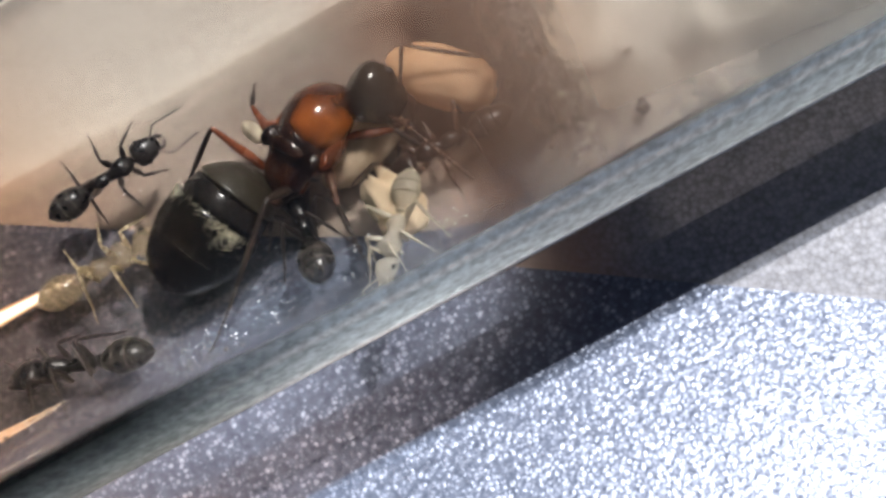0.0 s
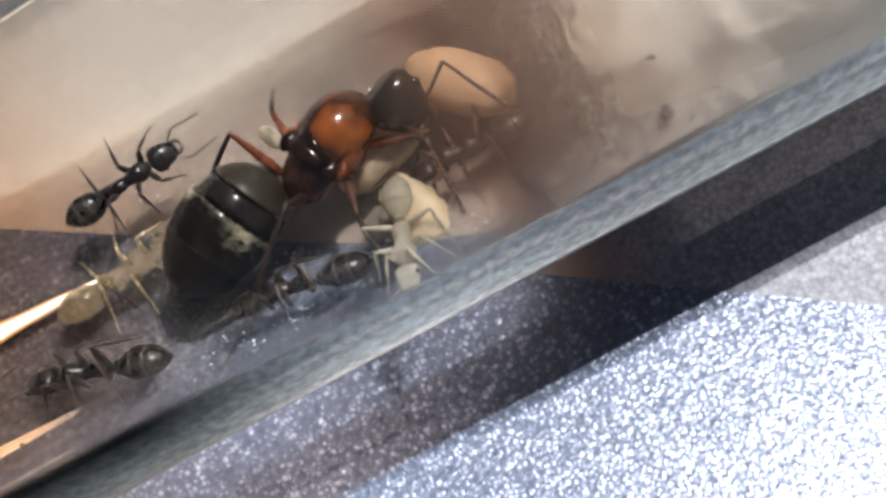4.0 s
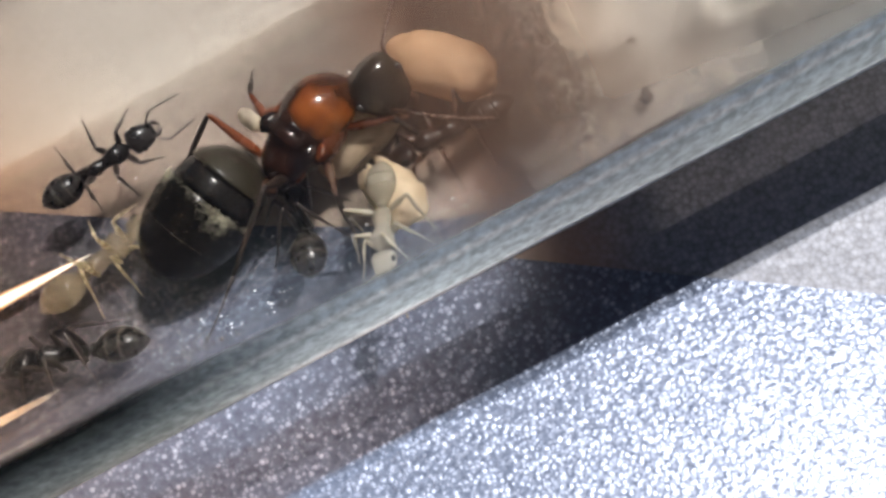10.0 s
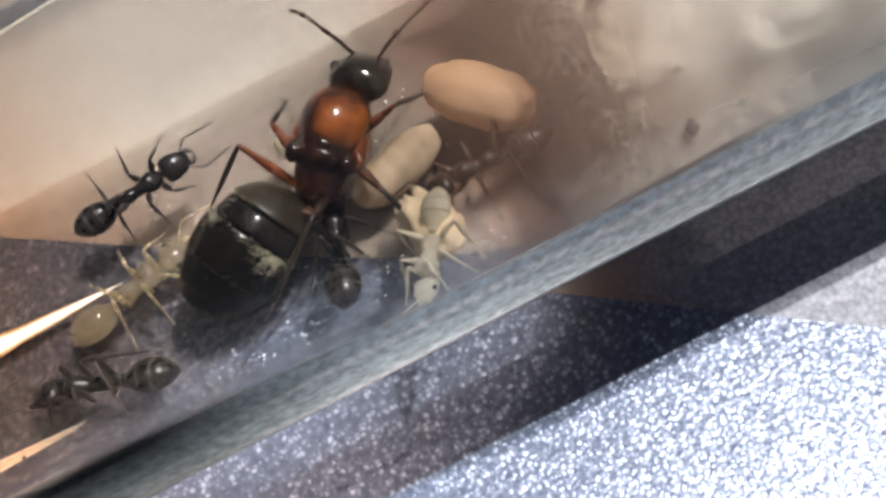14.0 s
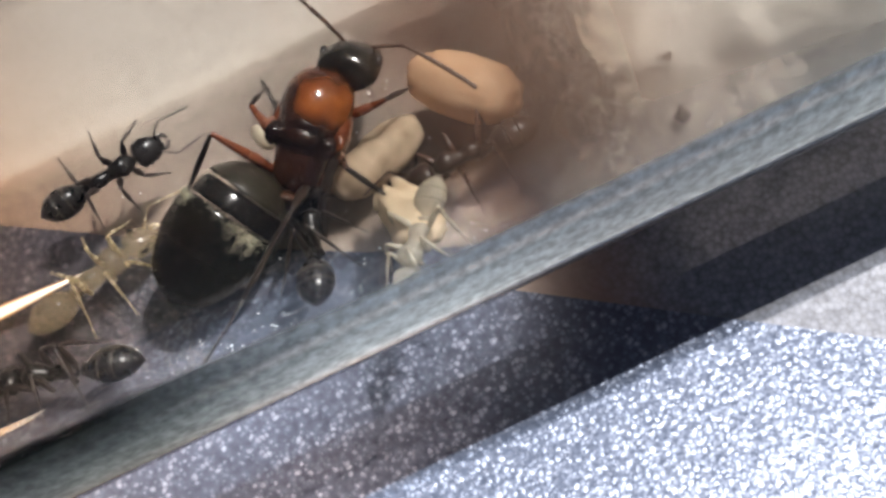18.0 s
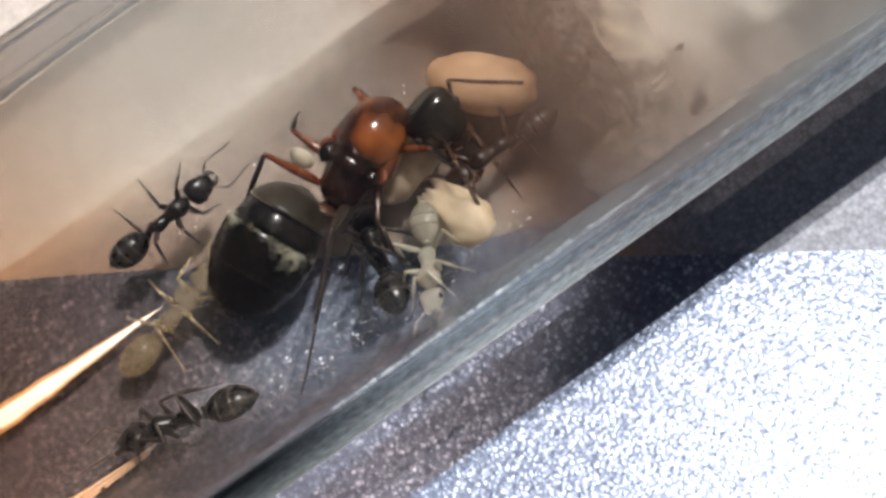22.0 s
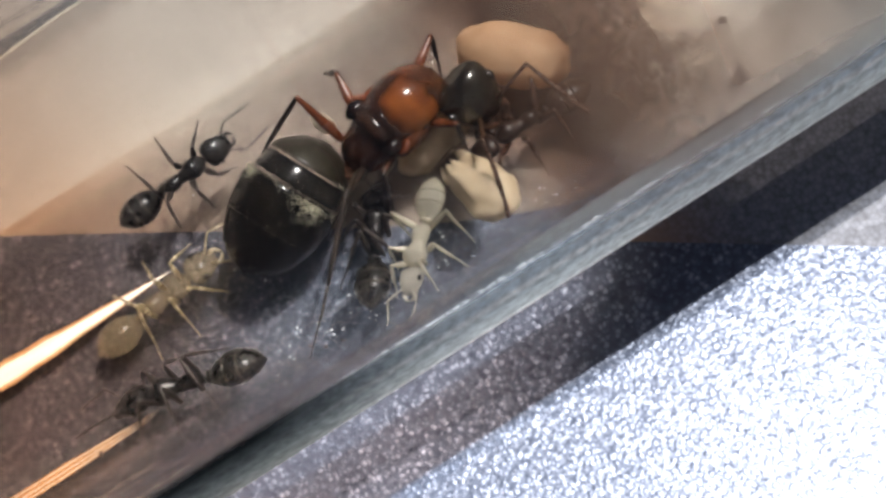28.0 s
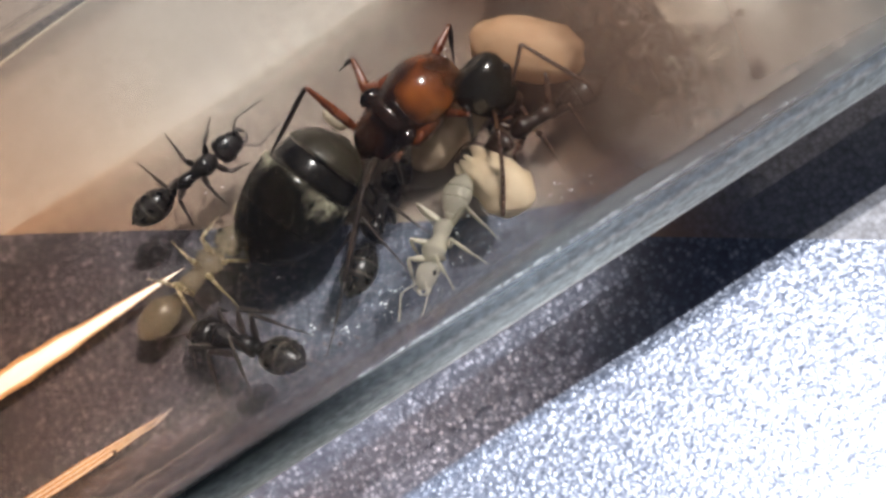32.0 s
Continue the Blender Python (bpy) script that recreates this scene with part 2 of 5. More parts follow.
def silver_material():
    """Blue-grey skin thickly set with small bright metallic grains that glitter."""
    m, tree, p = nodes_of("grained_silver")
    n, link = tree.nodes.new, tree.links.new
    co = n("ShaderNodeTexCoord")
    cell, fine, wide = n("ShaderNodeTexVoronoi"), n("ShaderNodeTexNoise"), n("ShaderNodeTexNoise")
    cell.inputs["Scale"].default_value = 5000
    fine.inputs["Scale"].default_value, fine.inputs["Detail"].default_value = 3000, 4
    wide.inputs["Scale"].default_value, wide.inputs["Detail"].default_value = 220, 4
    warp = n("ShaderNodeMixRGB")
    warp.blend_type = "ADD"
    warp.inputs[0].default_value = 0.00025
    for tex in (fine, wide):
        link(co.outputs["Object"], tex.inputs["Vector"])
    link(co.outputs["Object"], warp.inputs[1])
    link(fine.outputs["Color"], warp.inputs[2])
    link(warp.outputs[0], cell.inputs["Vector"])
    base = n("ShaderNodeValToRGB")
    base.color_ramp.elements[0].position, base.color_ramp.elements[1].position = 0.3, 0.7
    base.color_ramp.elements[0].color, base.color_ramp.elements[1].color = (0.058, 0.072, 0.110, 1), (0.132, 0.16, 0.232, 1)
    mixed = n("ShaderNodeMath")
    mixed.operation = "MULTIPLY_ADD"
    mixed.inputs[1].default_value, mixed.inputs[2].default_value = 0.6, 0.2
    link(fine.outputs["Fac"], mixed.inputs[0])
    link(mixed.outputs[0], base.inputs[0])
    # grains: the middle of each cell, more or less of it by chance
    size, sep, gap, mask = n("ShaderNodeMapRange"), n("ShaderNodeSeparateColor"), n("ShaderNodeMath"), n("ShaderNodeMapRange")
    link(cell.outputs["Color"], sep.inputs[0])
    size.inputs["From Min"].default_value, size.inputs["From Max"].default_value = 0.15, 1.0
    size.inputs["To Min"].default_value, size.inputs["To Max"].default_value = 0.0, 0.38
    link(sep.outputs[0], size.inputs["Value"])
    gap.operation = "SUBTRACT"
    link(size.outputs[0], gap.inputs[0])
    link(cell.outputs["Distance"], gap.inputs[1])
    mask.inputs["From Min"].default_value, mask.inputs["From Max"].default_value = -0.42, 0.42
    link(gap.outputs[0], mask.inputs["Value"])
    colour = n("ShaderNodeMixRGB")
    share = n("ShaderNodeMath")
    share.operation = "MULTIPLY"
    link(mask.outputs[0], share.inputs[0])
    link(sep.outputs[1], share.inputs[1])
    link(share.outputs[0], colour.inputs[0])
    link(base.outputs[0], colour.inputs[1])
    colour.inputs[2].default_value = (0.55, 0.625, 0.80, 1)
    link(colour.outputs[0], p.inputs["Base Color"])
    p.inputs["Metallic"].default_value = 0.16
    p.inputs["Specular IOR Level"].default_value = 0.4
    rr = n("ShaderNodeMapRange")
    rr.inputs["To Min"].default_value, rr.inputs["To Max"].default_value = 0.27, 0.40
    link(fine.outputs["Fac"], rr.inputs["Value"])
    link(rr.outputs[0], p.inputs["Roughness"])
    b1, b2 = n("ShaderNodeBump"), n("ShaderNodeBump")
    b1.inputs["Strength"].default_value, b1.inputs["Distance"].default_value = 0.5, 0.00004
    b2.inputs["Strength"].default_value, b2.inputs["Distance"].default_value = 0.2, 0.00004
    link(mask.outputs[0], b1.inputs["Height"])
    link(fine.outputs["Fac"], b2.inputs["Height"])
    link(b1.outputs[0], b2.inputs["Normal"])
    # the pressed grains all lean a little one way, each by its own amount
    grit = n("ShaderNodeTexNoise")
    lean, spread, tilt, sum_, unit = n("ShaderNodeVectorMath"), n("ShaderNodeVectorMath"), n("ShaderNodeVectorMath"), n("ShaderNodeVectorMath"), n("ShaderNodeVectorMath")
    spread.operation, tilt.operation, sum_.operation, unit.operation = "SUBTRACT", "SCALE", "ADD", "NORMALIZE"
    link(grit.outputs["Color"], spread.inputs[0])
    spread.inputs[1].default_value = (0.5, 0.5, 0.5)
    grit.inputs["Scale"].default_value, grit.inputs["Detail"].default_value = 6200, 1
    link(co.outputs["Object"], grit.inputs["Vector"])
    link(spread.outputs[0], tilt.inputs[0])
    tilt.inputs["Scale"].default_value = 0.38
    lean.operation = "ADD"
    lean.inputs[1].default_value = (0.13, 0.235, 0)
    link(tilt.outputs[0], lean.inputs[0])
    link(b2.outputs[0], sum_.inputs[0])
    link(lean.outputs[0], sum_.inputs[1])
    link(sum_.outputs[0], unit.inputs[0])
    link(unit.outputs[0], p.inputs["Normal"])
    return m


M_GLASS, M_FILM, M_SILVER = glass_material(), film_material(), silver_material()
M_BEIGE = surf("beige_board", (0.355, 0.305, 0.265), (0.475, 0.415, 0.365), 2600, 90, 0.55, bump=0.5, depth=0.00006)


def browned(m, start, end, tone):
    """Lets a board turn browner along x, with an uneven border."""
    tree = m.node_tree
    n, link = tree.nodes.new, tree.links.new
    p = tree.nodes["Principled BSDF"]
    was = p.inputs["Base Color"].links[0].from_socket
    co, sep, tex, push, rr, mix = n("ShaderNodeTexCoord"), n("ShaderNodeSeparateXYZ"), n("ShaderNodeTexNoise"), n("ShaderNodeMath"), n("ShaderNodeMapRange"), n("ShaderNodeMixRGB")
    tex.inputs["Scale"].default_value = 260
    push.operation = "MULTIPLY_ADD"
    push.inputs[1].default_value = 0.006
    rr.inputs["From Min"].default_value, rr.inputs["From Max"].default_value = start + 0.003, end + 0.003
    rr.interpolation_type = "SMOOTHSTEP"
    mix.blend_type = "MULTIPLY"
    mix.inputs[2].default_value = (*tone, 1)
    link(co.outputs["Object"], sep.inputs[0])
    link(co.outputs["Object"], tex.inputs["Vector"])
    link(tex.outputs["Fac"], push.inputs[0])
    link(sep.outputs[0], push.inputs[2])
    link(push.outputs[0], rr.inputs["Value"])
    link(rr.outputs[0], mix.inputs[0])
    link(was, mix.inputs[1])
    link(mix.outputs[0], p.inputs["Base Color"])
    return m


browned(M_BEIGE, -0.0005, 0.005, (0.66, 0.48, 0.40))


def silvered(m, start, end):
    """Lets the board turn grey-lilac and set with bright grains along x."""
    tree = m.node_tree
    n, link = tree.nodes.new, tree.links.new
    p = tree.nodes["Principled BSDF"]
    was = p.inputs["Base Color"].links[0].from_socket
    co, cell, sep, size, gap, mask, skin = n("ShaderNodeTexCoord"), n("ShaderNodeTexVoronoi"), n("ShaderNodeSeparateColor"), n("ShaderNodeMath"), n("ShaderNodeMath"), n("ShaderNodeMapRange"), n("ShaderNodeMixRGB")
    cell.inputs["Scale"].default_value = 5200
    link(co.outputs["Object"], cell.inputs["Vector"])
    link(cell.outputs["Color"], sep.inputs[0])
    size.operation = "MULTIPLY"
    size.inputs[1].default_value = 0.62
    link(sep.outputs[0], size.inputs[0])
    gap.operation = "SUBTRACT"
    link(size.outputs[0], gap.inputs[0])
    link(cell.outputs["Distance"], gap.inputs[1])
    mask.inputs["From Min"].default_value, mask.inputs["From Max"].default_value = -0.8, 0.7
    link(gap.outputs[0], mask.inputs["Value"])
    skin.inputs[1].default_value, skin.inputs[2].default_value = (0.115, 0.115, 0.13, 1), (0.32, 0.33, 0.375, 1)
    link(mask.outputs[0], skin.inputs[0])
    axis, far, mix = n("ShaderNodeSeparateXYZ"), n("ShaderNodeMapRange"), n("ShaderNodeMixRGB")
    far.inputs["From Min"].default_value, far.inputs["From Max"].default_value = start, end
    far.interpolation_type = "SMOOTHSTEP"
    link(co.outputs["Object"], axis.inputs[0])
    link(axis.outputs[0], far.inputs["Value"])
    link(far.outputs[0], mix.inputs[0])
    link(was, mix.inputs[1])
    link(skin.outputs[0], mix.inputs[2])
    link(mix.outputs[0], p.inputs["Base Color"])


silvered(M_BEIGE, 0.003, 0.0075)
M_COTTON = mix_in_translucent(surf("damp_cotton", (0.40, 0.375, 0.33), (0.63, 0.60, 0.535), 900, 330, 0.95, bump=0.8, depth=0.0002, contrast=0.2), (0.6, 0.52, 0.44), 0.25)
browned(M_COTTON, 0.0095, 0.005, (0.78, 0.66, 0.55))


def frayed(m):
    """Lets the cotton thin out to nothing at its loose face and along its lower side."""
    tree = m.node_tree
    n, link = tree.nodes.new, tree.links.new
    out = tree.nodes["Material Output"]
    was = out.inputs["Surface"].links[0].from_socket
    co, sep, tex, push, face, side, least, both, clear, mix = n("ShaderNodeTexCoord"), n("ShaderNodeSeparateXYZ"), n("ShaderNodeTexNoise"), n("ShaderNodeMath"), n("ShaderNodeMapRange"), n("ShaderNodeMapRange"), n("ShaderNodeMath"), n("ShaderNodeMath"), n("ShaderNodeBsdfTransparent"), n("ShaderNodeMixShader")
    tex.inputs["Scale"].default_value, tex.inputs["Detail"].default_value, tex.inputs["Distortion"].default_value = 620, 9, 1.2
    link(co.outputs["Object"], tex.inputs["Vector"])
    link(co.outputs["Object"], sep.inputs[0])
    push.operation = "MULTIPLY_ADD"
    push.inputs[1].default_value = 0.006
    link(tex.outputs["Fac"], push.inputs[0])
    link(sep.outputs[0], push.inputs[2])
    face.inputs["From Min"].default_value, face.inputs["From Max"].default_value = 0.0088, 0.0118
    link(push.outputs[0], face.inputs["Value"])
    least.operation = "MULTIPLY_ADD"
    least.inputs[1].default_value = 0.004
    link(tex.outputs["Fac"], least.inputs[0])
    link(sep.outputs[1], least.inputs[2])
    side.inputs["From Min"].default_value, side.inputs["From Max"].default_value = -0.0036, -0.0012
    side.inputs["To Min"].default_value = 0.12
    link(least.outputs[0], side.inputs["Value"])
    face.interpolation_type = side.interpolation_type = "SMOOTHSTEP"
    both.operation = "MULTIPLY"
    link(face.outputs[0], both.inputs[0])
    link(side.outputs[0], both.inputs[1])
    link(both.outputs[0], mix.inputs[0])
    link(clear.outputs[0], mix.inputs[1])
    link(was, mix.inputs[2])
    link(mix.outputs[0], out.inputs["Surface"])


frayed(M_COTTON)


def wisp_material():
    """Loose cotton so thin that it is half clear."""
    m = surf("loose_cotton", (0.33, 0.27, 0.22), (0.50, 0.45, 0.40), 1800, 300, 0.95, bump=0.4, depth=0.0001)
    mix_in_translucent(m, (0.5, 0.42, 0.35), 0.4)
    tree = m.node_tree
    n, link = tree.nodes.new, tree.links.new
    out = tree.nodes["Material Output"]
    was = out.inputs["Surface"].links[0].from_socket
    co, tex, sep, x, thin, alpha, clear, mix = n("ShaderNodeTexCoord"), n("ShaderNodeTexNoise"), n("ShaderNodeSeparateXYZ"), n("ShaderNodeMapRange"), n("ShaderNodeMapRange"), n("ShaderNodeMath"), n("ShaderNodeBsdfTransparent"), n("ShaderNodeMixShader")
    tex.inputs["Scale"].default_value, tex.inputs["Detail"].default_value, tex.inputs["Distortion"].default_value = 700, 8, 1.5
    x.inputs["From Min"].default_value, x.inputs["From Max"].default_value = 0.0032, 0.0065
    x.interpolation_type = "SMOOTHSTEP"
    thin.inputs["From Min"].default_value, thin.inputs["From Max"].default_value = 0.3, 0.7
    thin.inputs["To Min"].default_value, thin.inputs["To Max"].default_value = 0.2, 0.8
    alpha.operation = "MULTIPLY"
    link(co.outputs["Object"], tex.inputs["Vector"])
    link(co.outputs["Object"], sep.inputs[0])
    link(sep.outputs[0], x.inputs["Value"])
    link(tex.outputs["Fac"], thin.inputs["Value"])
    link(x.outputs[0], alpha.inputs[0])
    link(thin.outputs[0], alpha.inputs[1])
    link(alpha.outputs[0], mix.inputs[0])
    link(clear.outputs[0], mix.inputs[1])
    link(was, mix.inputs[2])
    link(mix.outputs[0], out.inputs["Surface"])
    return m


M_WISP = wisp_material()
M_FIBRE = mix_in_translucent(surf("cotton_fibre", (0.78, 0.75, 0.7), (0.88, 0.86, 0.82), 900, 200, 0.8, bump=0), (0.8, 0.78, 0.74), 0.4)
M_BLACK = surf("black_cuticle", (0.003, 0.0025, 0.002), (0.010, 0.008, 0.006), 9000, 700, 0.16, bump=0.12, depth=0.00001, spec=0.45, rough_var=0.08)
M_GASTER = surf("downy_black_cuticle", (0.001, 0.0009, 0.0006), (0.008, 0.006, 0.0035), 2600, 420, 0.2, bump=0.1, depth=0.00001, spec=0.4, rough_var=0.06, contrast=0.8, stretch=(0.35, 1, 1))
M_RED = surf("rust_red_cuticle", (0.05, 0.012, 0.003), (0.25, 0.072, 0.014), 900, 300, 0.17, bump=0.5, depth=0.00007, spec=0.7, contrast=0.42, rough_var=0.06)


def patched(m, u, tone):
    """Dark blotches on the queen's back: one in front, one on each side, and all of the rear."""
    tree = m.node_tree
    n, link = tree.nodes.new, tree.links.new
    p = tree.nodes["Principled BSDF"]
    was = p.inputs["Base Color"].links[0].from_socket
    co, warp, tex, sep, side, flat = n("ShaderNodeTexCoord"), n("ShaderNodeMixRGB"), n("ShaderNodeTexNoise"), n("ShaderNodeSeparateXYZ"), n("ShaderNodeMath"), n("ShaderNodeCombineXYZ")
    tex.inputs["Scale"].default_value = 1400
    warp.blend_type = "ADD"
    warp.inputs[0].default_value = 0.0007
    side.operation = "ABSOLUTE"
    link(co.outputs["Object"], tex.inputs["Vector"])
    link(co.outputs["Object"], warp.inputs[1])
    link(tex.outputs["Color"], warp.inputs[2])
    link(warp.outputs[0], sep.inputs[0])
    link(sep.outputs[1], side.inputs[0])
    link(sep.outputs[0], flat.inputs[0])
    link(side.outputs[0], flat.inputs[1])
    last = was
    for spot, r0, r1 in (((0.98, 0.0), 0.06, 0.5), ((0.38, 0.44), 0.06, 0.42), ((0.05, 0.4), 0.05, 0.38), ((-0.3, 0.1), 0.28, 0.62), ((-1.1, 0.0), 0.2, 0.75)):
        d, rr, mix = n("ShaderNodeVectorMath"), n("ShaderNodeMapRange"), n("ShaderNodeMixRGB")
        d.operation = "DISTANCE"
        d.inputs[1].default_value = (spot[0] * u * MM + 0.00035, spot[1] * u * MM + 0.00035, 0)
        rr.inputs["From Min"].default_value, rr.inputs["From Max"].default_value = r1 * u * MM, r0 * u * MM
        rr.inputs["To Max"].default_value = 0.9
        rr.interpolation_type = "SMOOTHSTEP"
        mix.inputs[2].default_value = (*tone, 1)
        link(flat.outputs[0], d.inputs[0])
        link(d.outputs["Value"], rr.inputs["Value"])
        link(rr.outputs[0], mix.inputs[0])
        link(last, mix.inputs[1])
        last = mix.outputs[0]
    link(last, p.inputs["Base Color"])
    return m


patched(M_RED, 1.95, (0.016, 0.006, 0.004))
M_BACKPATCH = surf("dark_back_patch", (0.004, 0.002, 0.0015), (0.022, 0.009, 0.005), 1700, 600, 0.14, bump=0.6, depth=0.00009, spec=0.6)
M_REDDARK = surf("brown_red_leg", (0.055, 0.014, 0.006), (0.15, 0.04, 0.012), 1300, 500, 0.25, bump=0.06, depth=0.00001, spec=0.7, contrast=0.9)
M_DARKLEG = surf("dark_leg", (0.008, 0.005, 0.004), (0.028, 0.018, 0.012), 6000, 900, 0.35, bump=0.2, depth=0.00002)
M_WORKER = surf("grey_black_cuticle", (0.005, 0.004, 0.004), (0.018, 0.015, 0.014), 2600, 900, 0.28, bump=0.12, depth=0.00002, spec=0.38, rough_var=0.06, contrast=0.8)
M_WORKLEG = surf("worker_leg", (0.010, 0.007, 0.006), (0.032, 0.022, 0.017), 6000, 900, 0.4, bump=0.2, depth=0.00002)
M_PALE = mix_in_translucent(surf("pale_soft_cuticle", (0.27, 0.205, 0.13), (0.47, 0.385, 0.28), 1600, 500, 0.16, bump=0.3, depth=0.00004, through_=0.6, spec=0.8, rough_var=0.06, contrast=0.4), (0.8, 0.68, 0.45), 0.2)
M_PALELEG = mix_in_translucent(surf("pale_leg", (0.42, 0.33, 0.18), (0.62, 0.53, 0.36), 4000, 700, 0.25, bump=0.1, depth=0.00001, through_=0.6, spec=0.8), (0.8, 0.72, 0.55), 0.25)
M_CLEAR = mix_in_translucent(surf("clear_grey_cuticle", (0.44, 0.40, 0.33), (0.74, 0.70, 0.61), 1300, 500, 0.08, bump=0.9, depth=0.00012, through_=0.42, spec=1.0, rough_var=0.05, contrast=0.4), (0.9, 0.86, 0.74), 0.22)
M_CLEARLEG = mix_in_translucent(surf("clear_grey_leg", (0.48, 0.43, 0.33), (0.72, 0.68, 0.57), 4000, 700, 0.2, bump=0.1, depth=0.00001, through_=0.5, spec=0.8), (0.75, 0.7, 0.58), 0.3)
for wet in (M_CLEAR, M_PALE):
    shine = wet.node_tree.nodes["Principled BSDF"]
    shine.inputs["Coat Weight"].default_value, shine.inputs["Coat Roughness"].default_value = 0.8, 0.06
half_clear(M_PALE, (0.96, 0.9, 0.8), 0.45)
half_clear(M_CLEAR, (0.97, 0.94, 0.88), 0.3)
M_BROWNLEG = surf("dark_brown_leg", (0.022, 0.011, 0.007), (0.085, 0.036, 0.018), 1500, 600, 0.28, bump=0.06, depth=0.00001, spec=0.7, contrast=0.7)
M_HEAD = surf("olive_black_head", (0.004, 0.003, 0.002), (0.020, 0.015, 0.008), 2200, 700, 0.17, bump=0.5, depth=0.00003, spec=0.9, rough_var=0.08, contrast=0.6)
M_TERGITE = surf("grey_downy_cuticle", (0.004, 0.0035, 0.002), (0.030, 0.023, 0.013), 5000, 420, 0.36, bump=0.1, depth=0.00001, spec=0.35, rough_var=0.06, contrast=0.8, stretch=(0.3, 1, 1))
M_SEAM = surf("pale_seam", (0.015, 0.012, 0.009), (0.06, 0.048, 0.035), 4000, 1500, 0.35, bump=0.1, depth=0.00001, contrast=0.4)
M_DOWN = surf("golden_down", (0.5, 0.44, 0.28), (0.8, 0.76, 0.6), 9000, 900, 0.4, bump=0)
M_EYE = surf("black_eye", (0.006, 0.005, 0.005), (0.02, 0.016, 0.014), 20000, 2000, 0.2, bump=0.3, depth=0.00001)
M_COCOON = mix_in_translucent(surf("tan_silk", (0.42, 0.235, 0.12), (0.66, 0.46, 0.29), 2400, 500, 0.8, bump=0.6, depth=0.00012, contrast=0.32, stretch=(0.5, 1, 1)), (0.8, 0.5, 0.28), 0.3)
M_WHITESILK = mix_in_translucent(surf("cream_silk", (0.42, 0.31, 0.195), (0.70, 0.585, 0.43), 1500, 400, 0.75, bump=0.6, depth=0.00014, contrast=0.4), (0.85, 0.72, 0.52), 0.25)

M_HUSK = mix_in_translucent(surf("brown_fibrous_silk", (0.24, 0.165, 0.10), (0.58, 0.47, 0.34), 2200, 420, 0.75, bump=0.8, depth=0.00018, contrast=0.3, stretch=(1, 0.45, 1)), (0.7, 0.5, 0.32), 0.25)
M_RUSTY = surf("rust_brown_cuticle", (0.008, 0.005, 0.004), (0.045, 0.021, 0.012), 1500, 600, 0.35, bump=0.1, depth=0.00002, spec=0.5, contrast=0.7)
M_LARVA = mix_in_translucent(surf("larva_skin", (0.30, 0.25, 0.18), (0.46, 0.40, 0.30), 2500, 500, 0.5, bump=0.3, depth=0.00004), (0.6, 0.5, 0.36), 0.25)
M_SPECK = surf("dark_debris", (0.02, 0.014, 0.01), (0.09, 0.06, 0.04), 5000, 900, 0.8, bump=0.6, depth=0.00005)


# ---- mesh helpers ----
def part(name, bm, material, parent=None, label="", smooth=True):
    """Links a bmesh, written in millimetres, as one mesh object."""
    me = bpy.data.meshes.new(name)
    bmesh.ops.recalc_face_normals(bm, faces=bm.faces)
    bm.to_mesh(me)
    bm.free()
    me.transform(Matrix.Scale(MM, 4))
    me.materials.append(material)
    if smooth:
        me.polygons.foreach_set("use_smooth", [True] * len(me.polygons))
    ob = new(name, me)
    if parent:
        ob.parent = parent
    if label:
        tagged(ob, label)
    return ob


def glide(points, n):
    """n points on a smooth line through the given ones (rows of equal length)."""
    p = [np.array(q, float) for q in points]
    p = [2 * p[0] - p[1]] + p + [2 * p[-1] - p[-2]]
    out, k = [], len(p) - 3
    for i in range(n):
        s = i / (n - 1) * k
        j = min(int(s), k - 1)
        u = s - j
        a, b, c, d = p[j:j + 4]
        out.append(0.5 * (2 * b + (c - a) * u + (2 * a - 5 * b + 4 * c - d) * u * u + (3 * b - a - 3 * c + d) * u ** 3))
    return out


def rings(bm, loops):
    """Skins a row of equal vertex loops and closes both ends."""
    for a, b in zip(loops, loops[1:]):
        k = len(a)
        for i in range(k):
            bm.faces.new((a[i], a[(i + 1) % k], b[(i + 1) % k], b[i]))
    for end in (loops[0], loops[-1]):
        bm.faces.new(end)


def lobe(stations, n=14, seg=18, bm=None, wob=0.0, seed=0):
    """A rounded body along x. Stations: x, half width, half height, height of the middle, squareness."""
    bm = bm or bmesh.new()
    loops = []
    rnd = random.Random(seed)
    for x, ry, rz, zc in glide(stations, n):
        ry, rz = max(ry, 0.015), max(rz, 0.015)
        loop = []
        for i in range(seg):
            a = 2 * math.pi * i / seg
            w = 1 + wob * (rnd.random() - 0.5)
            loop.append(bm.verts.new((x, ry * w * math.cos(a), zc + rz * w * math.sin(a))))
        loops.append(loop)
    rings(bm, loops)
    return bm


def limb(points, radii, n=10, seg=8, bm=None):
    """A thin rounded limb through points, with a radius at each."""
    bm = bm or bmesh.new()
    line = glide([(*p, r) for p, r in zip(points, radii)], n)
    loops = []
    for i, q in enumerate(line):
        a, b = line[max(i - 1, 0)], line[min(i + 1, n - 1)]
        d = Vector(b[:3] - a[:3]).normalized()
        side = d.orthogonal().normalized() if abs(d.z) > 0.95 else d.cross(Vector((0, 0, 1))).normalized()
        up = side.cross(d)
        r = max(q[3], 0.0015)
        loops.append([bm.verts.new(Vector(q[:3]) + (side * math.cos(2 * math.pi * k / seg) + up * math.sin(2 * math.pi * k / seg)) * r) for k in range(seg)])
    rings(bm, loops)
    return bm


